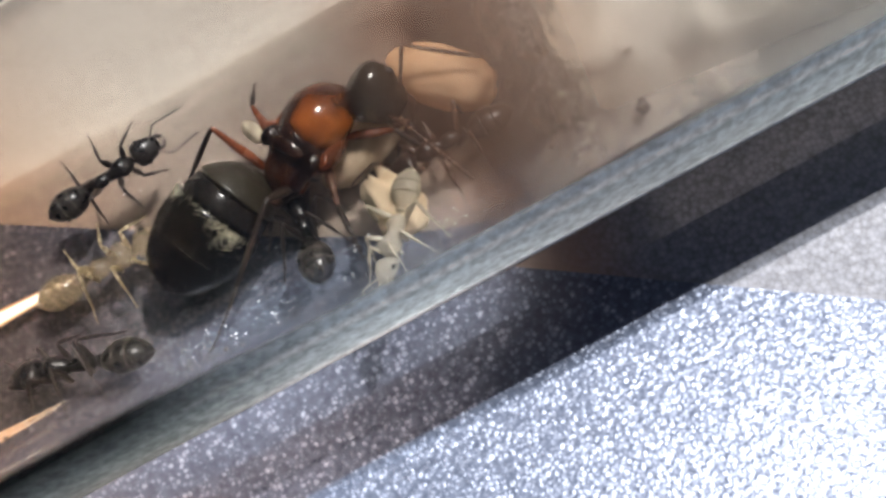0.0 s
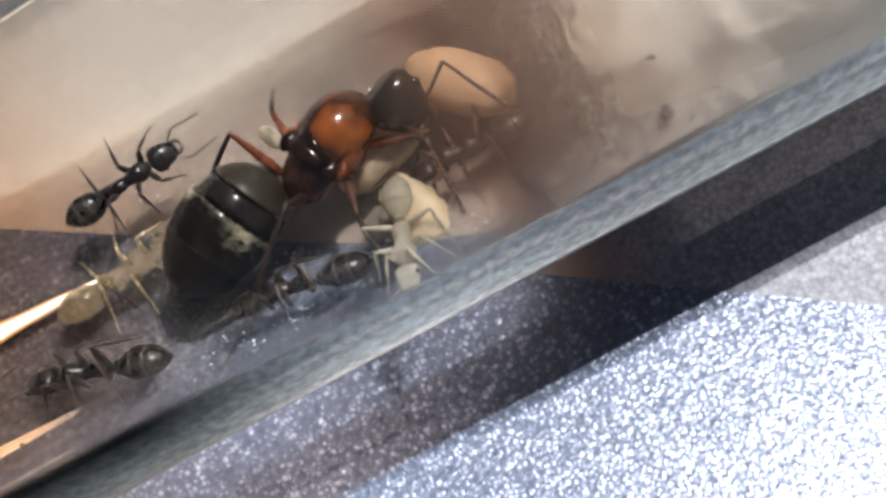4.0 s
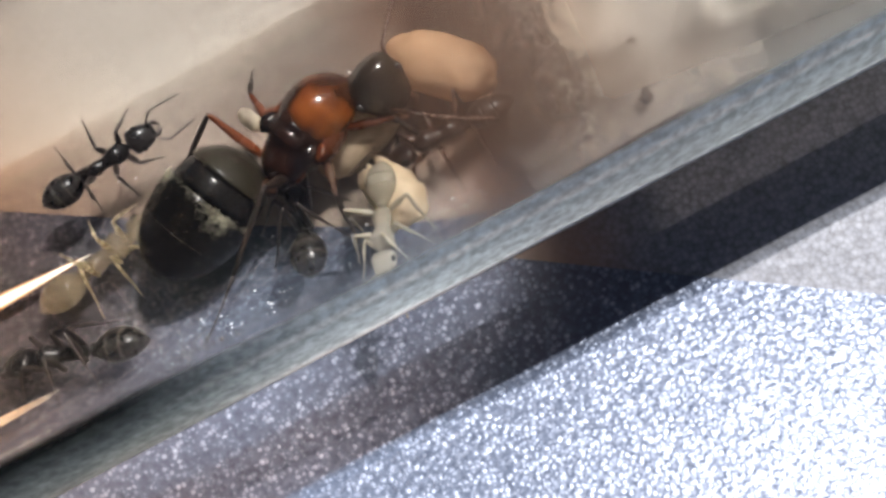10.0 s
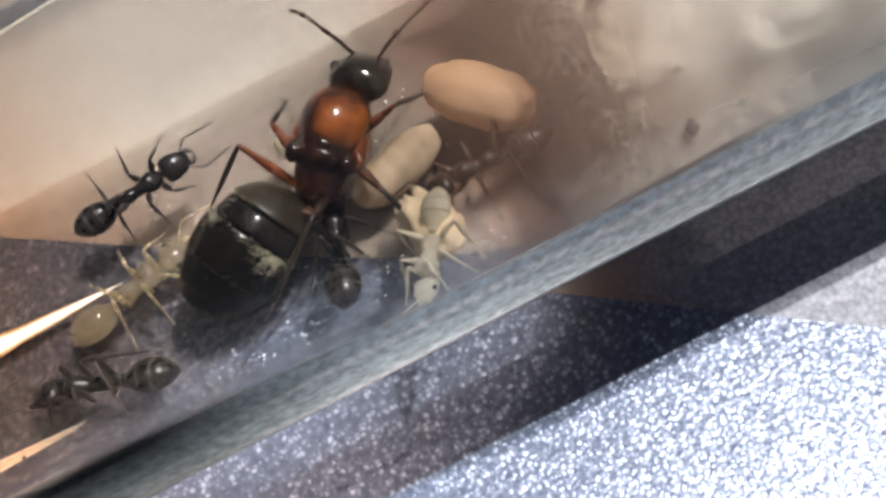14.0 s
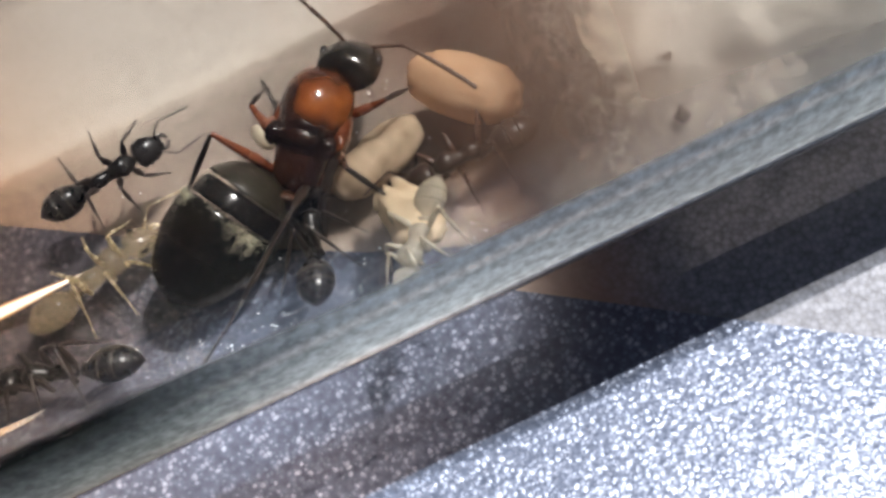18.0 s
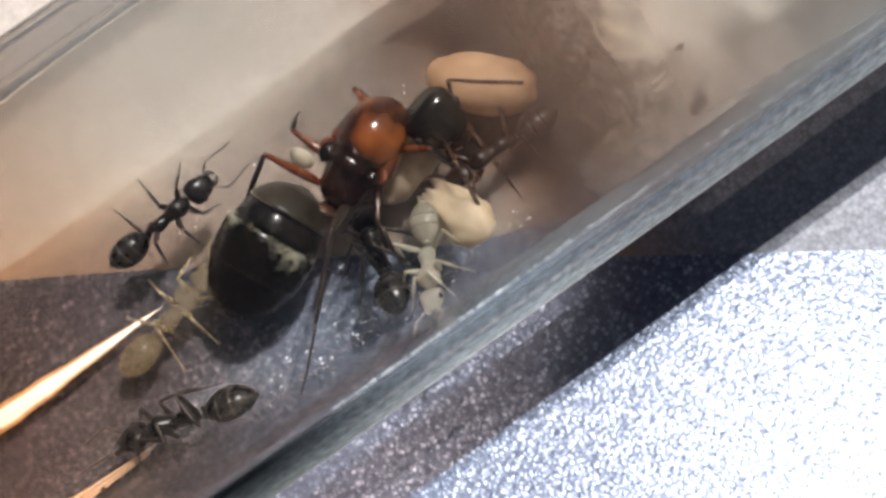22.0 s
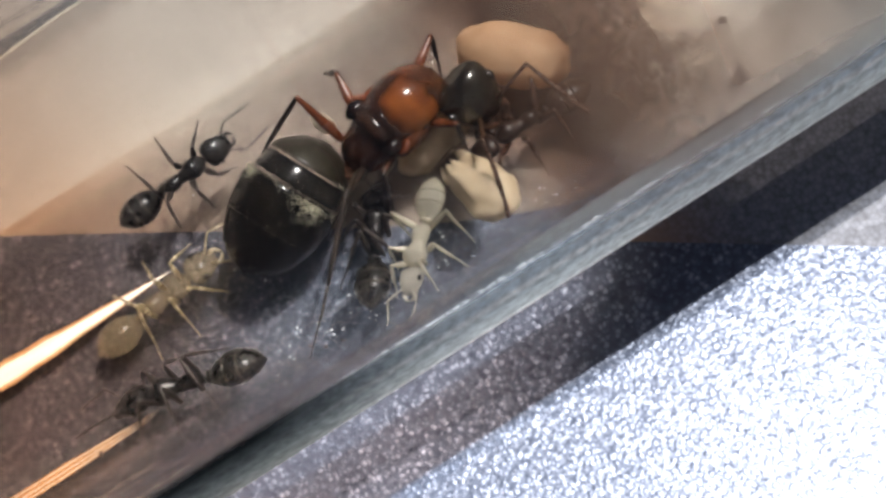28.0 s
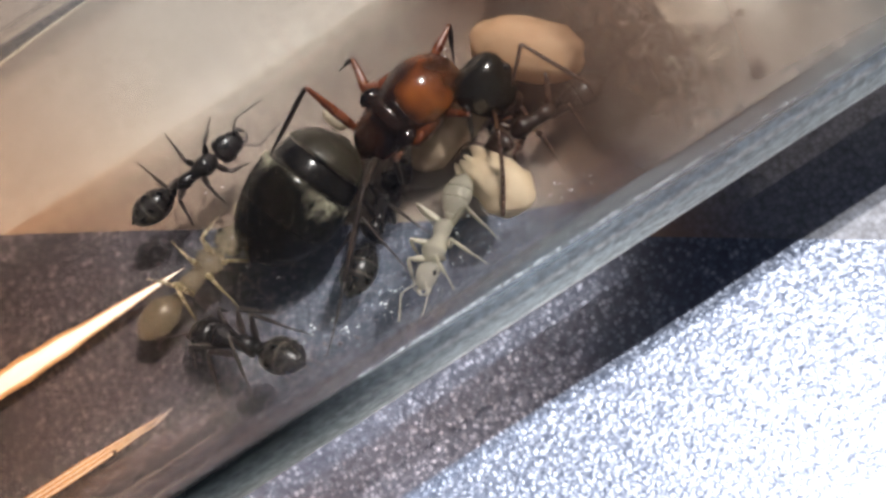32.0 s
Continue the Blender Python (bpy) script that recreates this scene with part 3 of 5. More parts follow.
def bristles(bm, points, normals, length, radius, seed, lean=0.4):
    """Short tapering hairs on a body."""
    rnd = random.Random(seed)
    for p, nrm in zip(points, normals):
        d = (Vector(nrm) + Vector([rnd.uniform(-lean, lean) for _ in range(3)])).normalized()
        side = d.orthogonal().normalized()
        up = side.cross(d)
        base = [bm.verts.new(Vector(p) + (side * math.cos(k * 2.094) + up * math.sin(k * 2.094)) * radius) for k in range(3)]
        tip = bm.verts.new(Vector(p) + d * length * rnd.uniform(0.6, 1.2))
        for k in range(3):
            bm.faces.new((base[k], base[(k + 1) % 3], tip))
    return bm


def stand(p, ahead, lift=0.0):
    """The pose of a creature at p (mm) whose head points ahead and whose back points to the tube's axis."""
    p = Vector(p)
    up = Vector((0, -p.y, TUBE_R - p.z)).normalized()
    x = Vector(ahead).normalized()
    y = up.cross(x).normalized()
    z = x.cross(y)
    m = Matrix((x, y, z)).transposed().to_4x4()
    m.translation = (p + up * lift) * MM
    return m


def aim(p, to, up=(0, 0, 1)):
    """A pose at p (mm) with x towards to."""
    x = (Vector(to) - Vector(p)).normalized()
    y = Vector(up).cross(x).normalized()
    m = Matrix((x, y, x.cross(y))).transposed().to_4x4()
    m.translation = Vector(p) * MM
    return m


def between(rows, t):
    """The value of keyed rows (t, x, y, z ...) at t."""
    if t <= rows[0][0]:
        return Vector(rows[0][1:])
    for a, b in zip(rows, rows[1:]):
        if t <= b[0]:
            u = (t - a[0]) / (b[0] - a[0])
            return Vector(a[1:]).lerp(Vector(b[1:]), u)
    return Vector(rows[-1][1:])


# ---- the ground: a beige board with a silver grained sheet on it ----
def slab(name, corners, z0, z1, material, label):
    bm = bmesh.new()
    low = [bm.verts.new((x, y, z0)) for x, y in corners]
    top = [bm.verts.new((x, y, z1)) for x, y in corners]
    bm.faces.new(top)
    bm.faces.new(low)
    for i in range(len(corners)):
        j = (i + 1) % len(corners)
        bm.faces.new((low[i], low[j], top[j], top[i]))
    return tagged(part(name, bm, material, smooth=False), label, "table top", kind="structure")


slab("ground", [(-170, -170), (190, -170), (190, 170), (-170, 170)], -12.0, -0.06, M_BEIGE, "beige finely dotted board under the test tube")
along = Vector((0.827, -0.562))
edge = Vector((0, -4.76))
across = Vector((-0.562, -0.827))
slab("silver_sheet", [tuple(edge - along * 90), tuple(edge + along * 170), tuple(edge + along * 170 + across * 75), tuple(edge - along * 90 + across * 75)], -0.055, 0.0, M_SILVER, "silver-grey sheet with a glittering grained skin")


# beyond the rounded edge of the beige board lies a darker blue-grey surface
def rounded_edge(inset):
    """The board's edge: straight along the tube, turning away in an arc at one corner."""
    return [(-6.5 - (15.2 - inset) * math.sin(a), 2.5 + (15.2 - inset) * math.cos(a)) for a in np.linspace(0, radians(48), 22)]


M_SLATE = surf("blue_grey_surface", (0.055, 0.06, 0.08), (0.12, 0.13, 0.16), 2600, 120, 0.6, bump=0.3, depth=0.00004)
M_CARD = surf("pale_card_edge", (0.74, 0.68, 0.52), (0.9, 0.86, 0.74), 1500, 300, 0.6, bump=0.3, depth=0.00004)
slab("dark_surface", [(160, 17.7)] + rounded_edge(0) + [(-60, 12.6), (-60, 20.5), (160, 20.5)], -0.058, -0.02, M_SLATE, "blue-grey strip beyond the rounded board edge")
rim, inner = rounded_edge(0.04), rounded_edge(0.5)
slab("board_edge", [(150, 17.66)] + rim + inner[::-1] + [(150, 17.2)], -0.059, 0.02, M_CARD, "pale edge of the beige board")


# ---- the test tube ----
def turned(profile, seg=96, bm=None):
    """A body turned round the tube's axis from rows of x, radius."""
    bm = bm or bmesh.new()
    loops = []
    for x, r in profile:
        if r < 1e-4:
            loops.append([bm.verts.new((x, 0, 0))])
        else:
            loops.append([bm.verts.new((x, r * math.cos(2 * math.pi * i / seg), r * math.sin(2 * math.pi * i / seg))) for i in range(seg)])
    for a, b in zip(loops, loops[1:]):
        for i in range(seg):
            j = (i + 1) % seg
            if len(a) == 1:
                bm.faces.new((a[0], b[i], b[j]))
            elif len(b) == 1:
                bm.faces.new((a[i], a[j], b[0]))
            else:
                bm.faces.new((a[i], a[j], b[j], b[i]))
    return bm


END_X, OPEN_X = -27.0, 84.0
tube = tagged(new("test_tube"), "clear glass test tube lying on its side", "test tube")
tube.matrix_world = pose(0, 0, (TUBE_R + 0.014) * MM)
prof = [(END_X - TUBE_R * math.cos(a), TUBE_R * math.sin(a)) for a in np.linspace(0, math.pi / 2, 14)]
prof += [(x, TUBE_R) for x in (-26.5, -20, -8, 0, 10, 30, 60, 80, 83)] + [(OPEN_X - 0.4, TUBE_R), (OPEN_X, TUBE_R - 0.4), (OPEN_X, TUBE_IN + 0.2), (OPEN_X - 0.3, TUBE_IN)] + [(x, TUBE_IN) for x in (83, 80, 60, 30, 10, 0, -8, -20, -26.5)]
prof += [(END_X - TUBE_IN * math.cos(a), TUBE_IN * math.sin(a)) for a in np.linspace(math.pi / 2, 0, 14)]
wall = part("glass_wall", turned(prof), M_GLASS, tube, "clear glass wall with fine lengthwise streaks")
wall.visible_shadow = False
rf = TUBE_R + 0.012
film = part("mist_shade_film", turned([(END_X - rf * math.cos(a), rf * math.sin(a)) for a in np.linspace(0, math.pi / 2, 14)] + [(x, rf) for x in range(-21, 84, 7)]), M_FILM, tube, "thin film of mist on the glass, tinted to cast the tube's shade")


# colours of the light refracted in the near glass edge, painted as bands
PALE_REFRACTION = [(0.0, (0.57, 0.64, 0.69)), (0.14, (0.69, 0.77, 0.82)), (0.24, (0.57, 0.65, 0.71)), (0.33, (0.57, 0.65, 0.71)), (0.41, (0.95, 0.97, 0.98)), (0.48, (0.53, 0.6, 0.63)), (0.6, (0.64, 0.69, 0.71)), (0.78, (0.57, 0.62, 0.63)), (0.93, (0.93, 0.95, 0.95))]
DARK_REFRACTION = [(0.0, (0.06, 0.05, 0.042)), (0.07, (0.03, 0.032, 0.03)), (0.13, (0.004, 0.006, 0.0055)), (0.22, (0.005, 0.008, 0.007)), (0.31, (0.07, 0.082, 0.08)), (0.42, (0.14, 0.16, 0.158)), (0.6, (0.19, 0.21, 0.20)), (0.93, (0.24, 0.25, 0.23))]


def refraction_material():
    """Painted refraction in the glass edge: lengthwise streaks with bright fine drops."""
    m, tree, p = nodes_of("edge_refraction")
    n, link = tree.nodes.new, tree.links.new
    p.inputs["Roughness"].default_value = 0.35
    p.inputs["Specular IOR Level"].default_value = 0.08
    co, mapping, line, drop = n("ShaderNodeTexCoord"), n("ShaderNodeMapping"), n("ShaderNodeTexNoise"), n("ShaderNodeTexNoise")
    mapping.inputs["Scale"].default_value = (0.035, 1, 1)
    line.inputs["Scale"].default_value, line.inputs["Detail"].default_value = 1500, 3
    drop.inputs["Scale"].default_value, drop.inputs["Detail"].default_value = 3200, 3
    link(co.outputs["Object"], mapping.inputs[0])
    link(mapping.outputs[0], line.inputs["Vector"])
    link(co.outputs["Object"], drop.inputs["Vector"])
    both, cover = n("ShaderNodeMath"), n("ShaderNodeMapRange")
    both.operation = "MULTIPLY_ADD"
    both.inputs[1].default_value = 0.6
    link(drop.outputs["Fac"], both.inputs[0])
    link(line.outputs["Fac"], both.inputs[2])
    cover.inputs["From Min"].default_value, cover.inputs["From Max"].default_value = 0.62, 0.95
    cover.inputs["To Min"].default_value, cover.inputs["To Max"].default_value = 0.93, 1.0
    link(both.outputs[0], cover.inputs["Value"])
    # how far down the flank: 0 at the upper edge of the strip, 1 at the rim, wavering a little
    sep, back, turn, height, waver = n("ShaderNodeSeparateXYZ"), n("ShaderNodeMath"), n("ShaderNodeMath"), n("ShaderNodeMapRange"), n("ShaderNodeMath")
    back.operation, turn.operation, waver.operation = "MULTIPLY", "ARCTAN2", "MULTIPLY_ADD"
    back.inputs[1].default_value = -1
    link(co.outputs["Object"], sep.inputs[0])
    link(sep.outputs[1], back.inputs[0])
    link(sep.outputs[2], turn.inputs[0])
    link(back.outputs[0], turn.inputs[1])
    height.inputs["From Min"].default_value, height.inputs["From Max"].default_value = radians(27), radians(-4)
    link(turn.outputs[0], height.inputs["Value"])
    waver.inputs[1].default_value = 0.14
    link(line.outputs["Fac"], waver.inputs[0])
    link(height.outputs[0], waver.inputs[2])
    # pale refraction painted by the cotton end, dark refraction further on
    damp, far_tone = n("ShaderNodeValToRGB"), n("ShaderNodeValToRGB")
    for ramp, stops in ((damp, PALE_REFRACTION), (far_tone, DARK_REFRACTION)):
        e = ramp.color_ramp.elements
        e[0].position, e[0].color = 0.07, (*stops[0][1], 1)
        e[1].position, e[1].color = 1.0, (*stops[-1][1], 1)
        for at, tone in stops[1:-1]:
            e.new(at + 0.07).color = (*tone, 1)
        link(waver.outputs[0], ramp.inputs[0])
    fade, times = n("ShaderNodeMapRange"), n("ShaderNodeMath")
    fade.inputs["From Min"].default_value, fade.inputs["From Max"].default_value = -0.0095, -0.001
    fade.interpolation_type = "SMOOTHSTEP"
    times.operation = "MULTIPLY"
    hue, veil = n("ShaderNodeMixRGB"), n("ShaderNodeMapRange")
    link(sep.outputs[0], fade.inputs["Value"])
    # the inner edge of the strip fades into clear glass
    veil.inputs["From Min"].default_value, veil.inputs["From Max"].default_value = 0.09, 0.22
    veil.interpolation_type = "SMOOTHSTEP"
    veil.inputs["To Max"].default_value = 0.99
    inward = n("ShaderNodeMath")
    inward.operation = "MULTIPLY_ADD"
    inward.inputs[1].default_value = -0.14
    link(fade.outputs[0], inward.inputs[0])
    bias = n("ShaderNodeMath")
    bias.operation = "ADD"
    bias.inputs[1].default_value = -0.02
    link(waver.outputs[0], bias.inputs[0])
    link(bias.outputs[0], inward.inputs[2])
    link(inward.outputs[0], veil.inputs["Value"])
    link(veil.outputs[0], times.inputs[1])
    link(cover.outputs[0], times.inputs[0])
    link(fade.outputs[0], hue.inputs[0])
    link(far_tone.outputs[0], hue.inputs[1])
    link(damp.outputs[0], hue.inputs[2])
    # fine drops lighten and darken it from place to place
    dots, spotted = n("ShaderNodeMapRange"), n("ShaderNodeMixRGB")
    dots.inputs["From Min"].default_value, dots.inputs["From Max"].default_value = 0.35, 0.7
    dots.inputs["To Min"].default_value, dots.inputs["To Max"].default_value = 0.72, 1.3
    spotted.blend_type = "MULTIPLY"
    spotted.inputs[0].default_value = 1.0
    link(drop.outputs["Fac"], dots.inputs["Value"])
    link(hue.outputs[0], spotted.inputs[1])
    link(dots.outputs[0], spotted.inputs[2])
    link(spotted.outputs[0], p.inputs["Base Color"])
    clear, mix, soft, mix2 = n("ShaderNodeBsdfTransparent"), n("ShaderNodeMixShader"), n("ShaderNodeBsdfTranslucent"), n("ShaderNodeMixShader")
    link(spotted.outputs[0], soft.inputs[0])
    mix2.inputs[0].default_value = 0.6
    link(p.outputs[0], mix2.inputs[1])
    link(soft.outputs[0], mix2.inputs[2])
    link(times.outputs[0], mix.inputs[0])
    link(clear.outputs[0], mix.inputs[1])
    link(mix2.outputs[0], mix.inputs[2])
    link(mix.outputs[0], tree.nodes["Material Output"].inputs["Surface"])
    return m


M_REFRACT = refraction_material()


def refraction_strip(a0, a1, r):
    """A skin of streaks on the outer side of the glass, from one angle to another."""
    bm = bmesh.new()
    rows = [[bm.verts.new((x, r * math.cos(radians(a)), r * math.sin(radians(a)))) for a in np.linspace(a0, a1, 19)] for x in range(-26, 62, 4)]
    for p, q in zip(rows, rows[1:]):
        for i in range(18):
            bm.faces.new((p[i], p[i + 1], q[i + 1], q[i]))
    band = part("refraction_band", bm, M_REFRACT, tube, "painted refraction in pale and dark streaks along the near side of the glass wall")
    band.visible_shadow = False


refraction_strip(152.0, 185.0, TUBE_R + 0.03)


def shade_band_material():
    """Added light blocker under the near side of the glass, densest by the cotton."""
    m, tree, p = nodes_of("shadow_blocker")
    n, link = tree.nodes.new, tree.links.new
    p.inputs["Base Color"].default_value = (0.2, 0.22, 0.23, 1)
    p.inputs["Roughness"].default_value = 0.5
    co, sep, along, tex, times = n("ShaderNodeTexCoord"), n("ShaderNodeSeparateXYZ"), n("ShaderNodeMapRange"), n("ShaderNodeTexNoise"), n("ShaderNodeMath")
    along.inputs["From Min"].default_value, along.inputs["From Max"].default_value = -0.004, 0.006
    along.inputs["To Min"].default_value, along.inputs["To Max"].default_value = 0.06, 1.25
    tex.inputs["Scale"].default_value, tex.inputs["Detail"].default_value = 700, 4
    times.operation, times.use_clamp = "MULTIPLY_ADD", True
    times.inputs[1].default_value = 0.3
    link(co.outputs["Object"], sep.inputs[0])
    link(co.outputs["Object"], tex.inputs["Vector"])
    link(sep.outputs[0], along.inputs["Value"])
    link(tex.outputs["Fac"], times.inputs[0])
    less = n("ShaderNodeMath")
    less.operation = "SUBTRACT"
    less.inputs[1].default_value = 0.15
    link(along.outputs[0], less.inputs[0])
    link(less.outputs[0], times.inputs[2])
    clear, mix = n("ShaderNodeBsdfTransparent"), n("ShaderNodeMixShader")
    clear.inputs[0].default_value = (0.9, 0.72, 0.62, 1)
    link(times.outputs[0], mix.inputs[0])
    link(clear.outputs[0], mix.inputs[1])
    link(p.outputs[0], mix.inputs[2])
    link(mix.outputs[0], tree.nodes["Material Output"].inputs["Surface"])
    return m


def shade_band(a0, a1, r):
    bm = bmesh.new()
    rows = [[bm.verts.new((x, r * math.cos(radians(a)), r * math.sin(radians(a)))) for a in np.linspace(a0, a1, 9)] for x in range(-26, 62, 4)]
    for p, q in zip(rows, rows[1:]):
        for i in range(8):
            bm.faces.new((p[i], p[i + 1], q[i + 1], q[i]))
    part("shade_band", bm, shade_band_material(), tube, "thin band added under the near side of the glass to shade the sheet")


# added to cast the tube's shadow on the silver sheet
shade_band(210.0, 181.0, TUBE_R - 0.05)


def lime_specks():
    """Tiny whitish specks caught along the near side of the inner wall."""
    rnd = random.Random(31)
    bm = bmesh.new()
    for _ in range(420):
        x, a = rnd.uniform(-7, 26), radians(rnd.gauss(181, 1.6))
        r = 0.02 + 0.06 * rnd.random() ** 2
        p = Vector((x, 6.97 * math.cos(a), 6.97 * math.sin(a)))
        bmesh.ops.create_icosphere(bm, subdivisions=1, radius=r, matrix=Matrix.Translation(p) @ Matrix.Diagonal((rnd.uniform(0.8, 2.4), 0.6, rnd.uniform(0.6, 1.2), 1)))
    tagged(part("lime_specks", bm, M_LIME, tube, "tiny whitish specks along the inner wall"), kind="stuff")


M_LIME = mix_in_translucent(surf("lime_grains", (0.7, 0.74, 0.78), (0.88, 0.9, 0.92), 4000, 800, 0.4, bump=0.2, depth=0.00002), (0.8, 0.85, 0.9), 0.3)
lime_specks()


# ---- golden sun glints on the floor of the tube, built as strokes ----
def glint_strokes(label, x0, x1, turn, width, seed, strokes):
    """Thin tapering strokes painted as sun glints along the glass, at an angle (degrees) round the tube's axis."""
    # sun glints given a body and colour of their own
    thing = tagged(new("sun_glint"), label, "syrup", "dried syrup smears")
    thing.matrix_world = pose(0, 0, TUBE_R * MM)
    rnd = random.Random(seed)
    for name, mat, wide, lift in (("amber_edge", M_AMBER, 1.0, 0.012), ("pale_core", M_GLINT, 0.8 if strokes == 1 else 0.3, 0.026)):
        bm = bmesh.new()
        for k in range(strokes):
            shift, reach_in = (k - (strokes - 1) / 2) * width / strokes, rnd.uniform(-0.8, 0.4) if k else 0
            rows = []
            for i in range(40):
                x = x0 + (x1 + reach_in - x0) * i / 39
                taper = min(1, (39 - i) / 17) ** 0.9
                half = max(wide * width / strokes * 0.55 * taper * (1 + 0.25 * noise.noise(Vector((x * 0.8, k * 7.0, seed)))), 0.004)
                row = []
                for j in range(5):
                    s = shift * (0.4 + 0.6 * taper) + half * (j / 2 - 1)
                    a = radians(turn) + s / TUBE_IN
                    r = TUBE_IN - 0.004 - lift * (1 - (j / 2 - 1) ** 2)
                    row.append(bm.verts.new((x, r * math.sin(a), -r * math.cos(a))))
                rows.append(row)
            for p, q in zip(rows, rows[1:]):
                for j in range(4):
                    bm.faces.new((p[j], p[j + 1], q[j + 1], q[j]))
        part(name, bm, mat, thing)


M_AMBER = mix_in_translucent(surf("amber_glint", (0.42, 0.2, 0.07), (0.62, 0.34, 0.14), 1500, 300, 0.25, bump=0.2, depth=0.00002, stretch=(0.1, 1, 1)), (0.8, 0.45, 0.2), 0.4)
M_GLINT = surf("pale_glint", (0.86, 0.76, 0.62), (0.96, 0.9, 0.8), 2500, 200, 0.3, bump=0.2, depth=0.00002, stretch=(0.08, 1, 1))
glint_strokes("pale gold sun glint along the tube floor, built as a streak", -26.0, -10.6, 4.5, 0.88, 3, 1)
glint_strokes("thin amber sun glints on the near glass, built as strokes", -21.0, -13.5, -34.8, 0.66, 5, 3)


# ---- cotton plug ----
def cotton():
    thing = tagged(new("cotton_plug"), "damp off-white cotton plug with brownish stains in the test tube", "cotton")
    thing.matrix_world = pose(0, 0, TUBE_R * MM)
    # the plug fills the lower part of the tube, with a loose, lumpy face
    bm = bmesh.new()
    loops, seg = [], 150
    for x, k in glide([(6.7, 0.02), (6.3, 0.3), (6.2, 0.55), (6.5, 0.75), (7.1, 0.9), (8.0, 0.97), (9.5, 1.0), (12, 1.0), (16, 1.0), (22, 1.0), (32, 1.0), (44, 1.0), (45, 0.6), (45.2, 0.02)], 90):
        loop = []
        for i in range(seg):
            a = 2 * math.pi * i / seg
            r = 6.85 * max(k, 0.02)
            y, z = r * math.cos(a), r * math.sin(a)
            roof = -0.9 - 0.05 * max(abs(y) - 3.5, 0) ** 2 - 0.03 * max(11 - x, 0) ** 2.2
            flat = z > roof
            z = min(z, roof * k + 0.1 * max(z - roof, 0)) if flat else z
            q = Vector((x, y, z))
            w, f, g = noise.fractal(q * 0.45, 1.0, 2.0, 3), noise.fractal(q * 1.2 + Vector((9, 0, 0)), 1.0, 2.0, 3), noise.fractal(q * 5 + Vector((0, 7, 0)), 0.8, 2.0, 3)
            if flat:
                z += 0.25 * w + 0.14 * f + 0.07 * g
            if x < 9.5:
                x2 = x - 0.3 * max(-1.6 - z, 0) + (0.55 * w + 0.12 * f + 0.03 * g) * (1 if k > 0.1 else 0.5)
            else:
                x2 = x
            rr = math.hypot(y, z)
            if rr > 6.88:
                y, z = y * 6.88 / rr, z * 6.88 / rr
            loop.append(bm.verts.new((x2, y, z)))
        loops.append(loop)
    rings(bm, loops)
    soft = [v for v in bm.verts if v.co.x < 8.5]
    for _ in range(14):
        bmesh.ops.smooth_vert(bm, verts=soft, factor=0.5, use_axis_x=True, use_axis_y=True, use_axis_z=True)
    part("plug", bm, M_COTTON, thing)
    # thin wisps that trail off the face towards the ants
    rnd = random.Random(14)
    for k in range(4):
        bm = bmesh.new()
        rows = []
        for i in range(34):
            x = 3.2 + 0.35 * k + i * 0.22
            u = min(max((x - 3.2 - 0.35 * k) / 5.2, 0), 1)
            row = []
            for j in range(40):
                y = -6.4 + 12.8 * j / 39
                floor = -math.sqrt(6.8 ** 2 - y * y)
                top = -0.82 - 0.12 * k
                z = floor + 0.15 + (top - floor) * (u * u * (3 - 2 * u)) * 0.98 + 0.3 * noise.fractal(Vector((x * 0.7, y * 0.7, k * 5.0)), 1.0, 2.0, 4)
                row.append(bm.verts.new((x + 0.5 * noise.noise(Vector((y * 0.6, k * 3.0, 1))), y, min(max(z, floor), top + 0.12))))
            rows.append(row)
        for p, q in zip(rows, rows[1:]):
            for j in range(39):
                bm.faces.new((p[j], p[j + 1], q[j + 1], q[j]))
        tagged(part("wisp", bm, M_WISP, thing, "thin wisp of loose brownish cotton"), kind="stuff")
    # loose fibres that stand off the face and the top
    rnd = random.Random(4)
    bm = bmesh.new()
    for n in range(1500):
        if n % 3:
            x = 6.2 + 9 * rnd.random() ** 2.2
            y = rnd.uniform(-6.2, 6.2)
            z = -0.95 - 0.03 * max(11 - x, 0) ** 2.2 + rnd.uniform(-0.15, 0.25)
        else:
            a, r = rnd.uniform(0, 2 * math.pi), 6.2 * math.sqrt(rnd.random())
            x, y, z = 7.4 + rnd.uniform(-1.8, 1.8), r * math.cos(a), min(r * math.sin(a), -2.0)
        if math.hypot(y, z) > 6.5:
            continue
        pts, d = [Vector((x, y, z))], Vector((rnd.uniform(-1, 0.5), rnd.uniform(-1, 1), rnd.uniform(-0.3, 0.6))).normalized()
        for _ in range(4):
            d = (d + Vector([rnd.uniform(-0.7, 0.7) for _ in range(3)])).normalized()
            q = pts[-1] + d * rnd.uniform(0.06, 0.2)
            if math.hypot(q.y, q.z) > 6.8:
                q.y, q.z = q.y * 0.9, q.z * 0.9
            pts.append(q)
        limb(pts, [rnd.uniform(0.004, 0.008)] * 5, 6, 3, bm)
    tagged(part("fibres", bm, M_FIBRE, thing, "loose white cotton fibres"), kind="stuff")
    return thing


cotton()


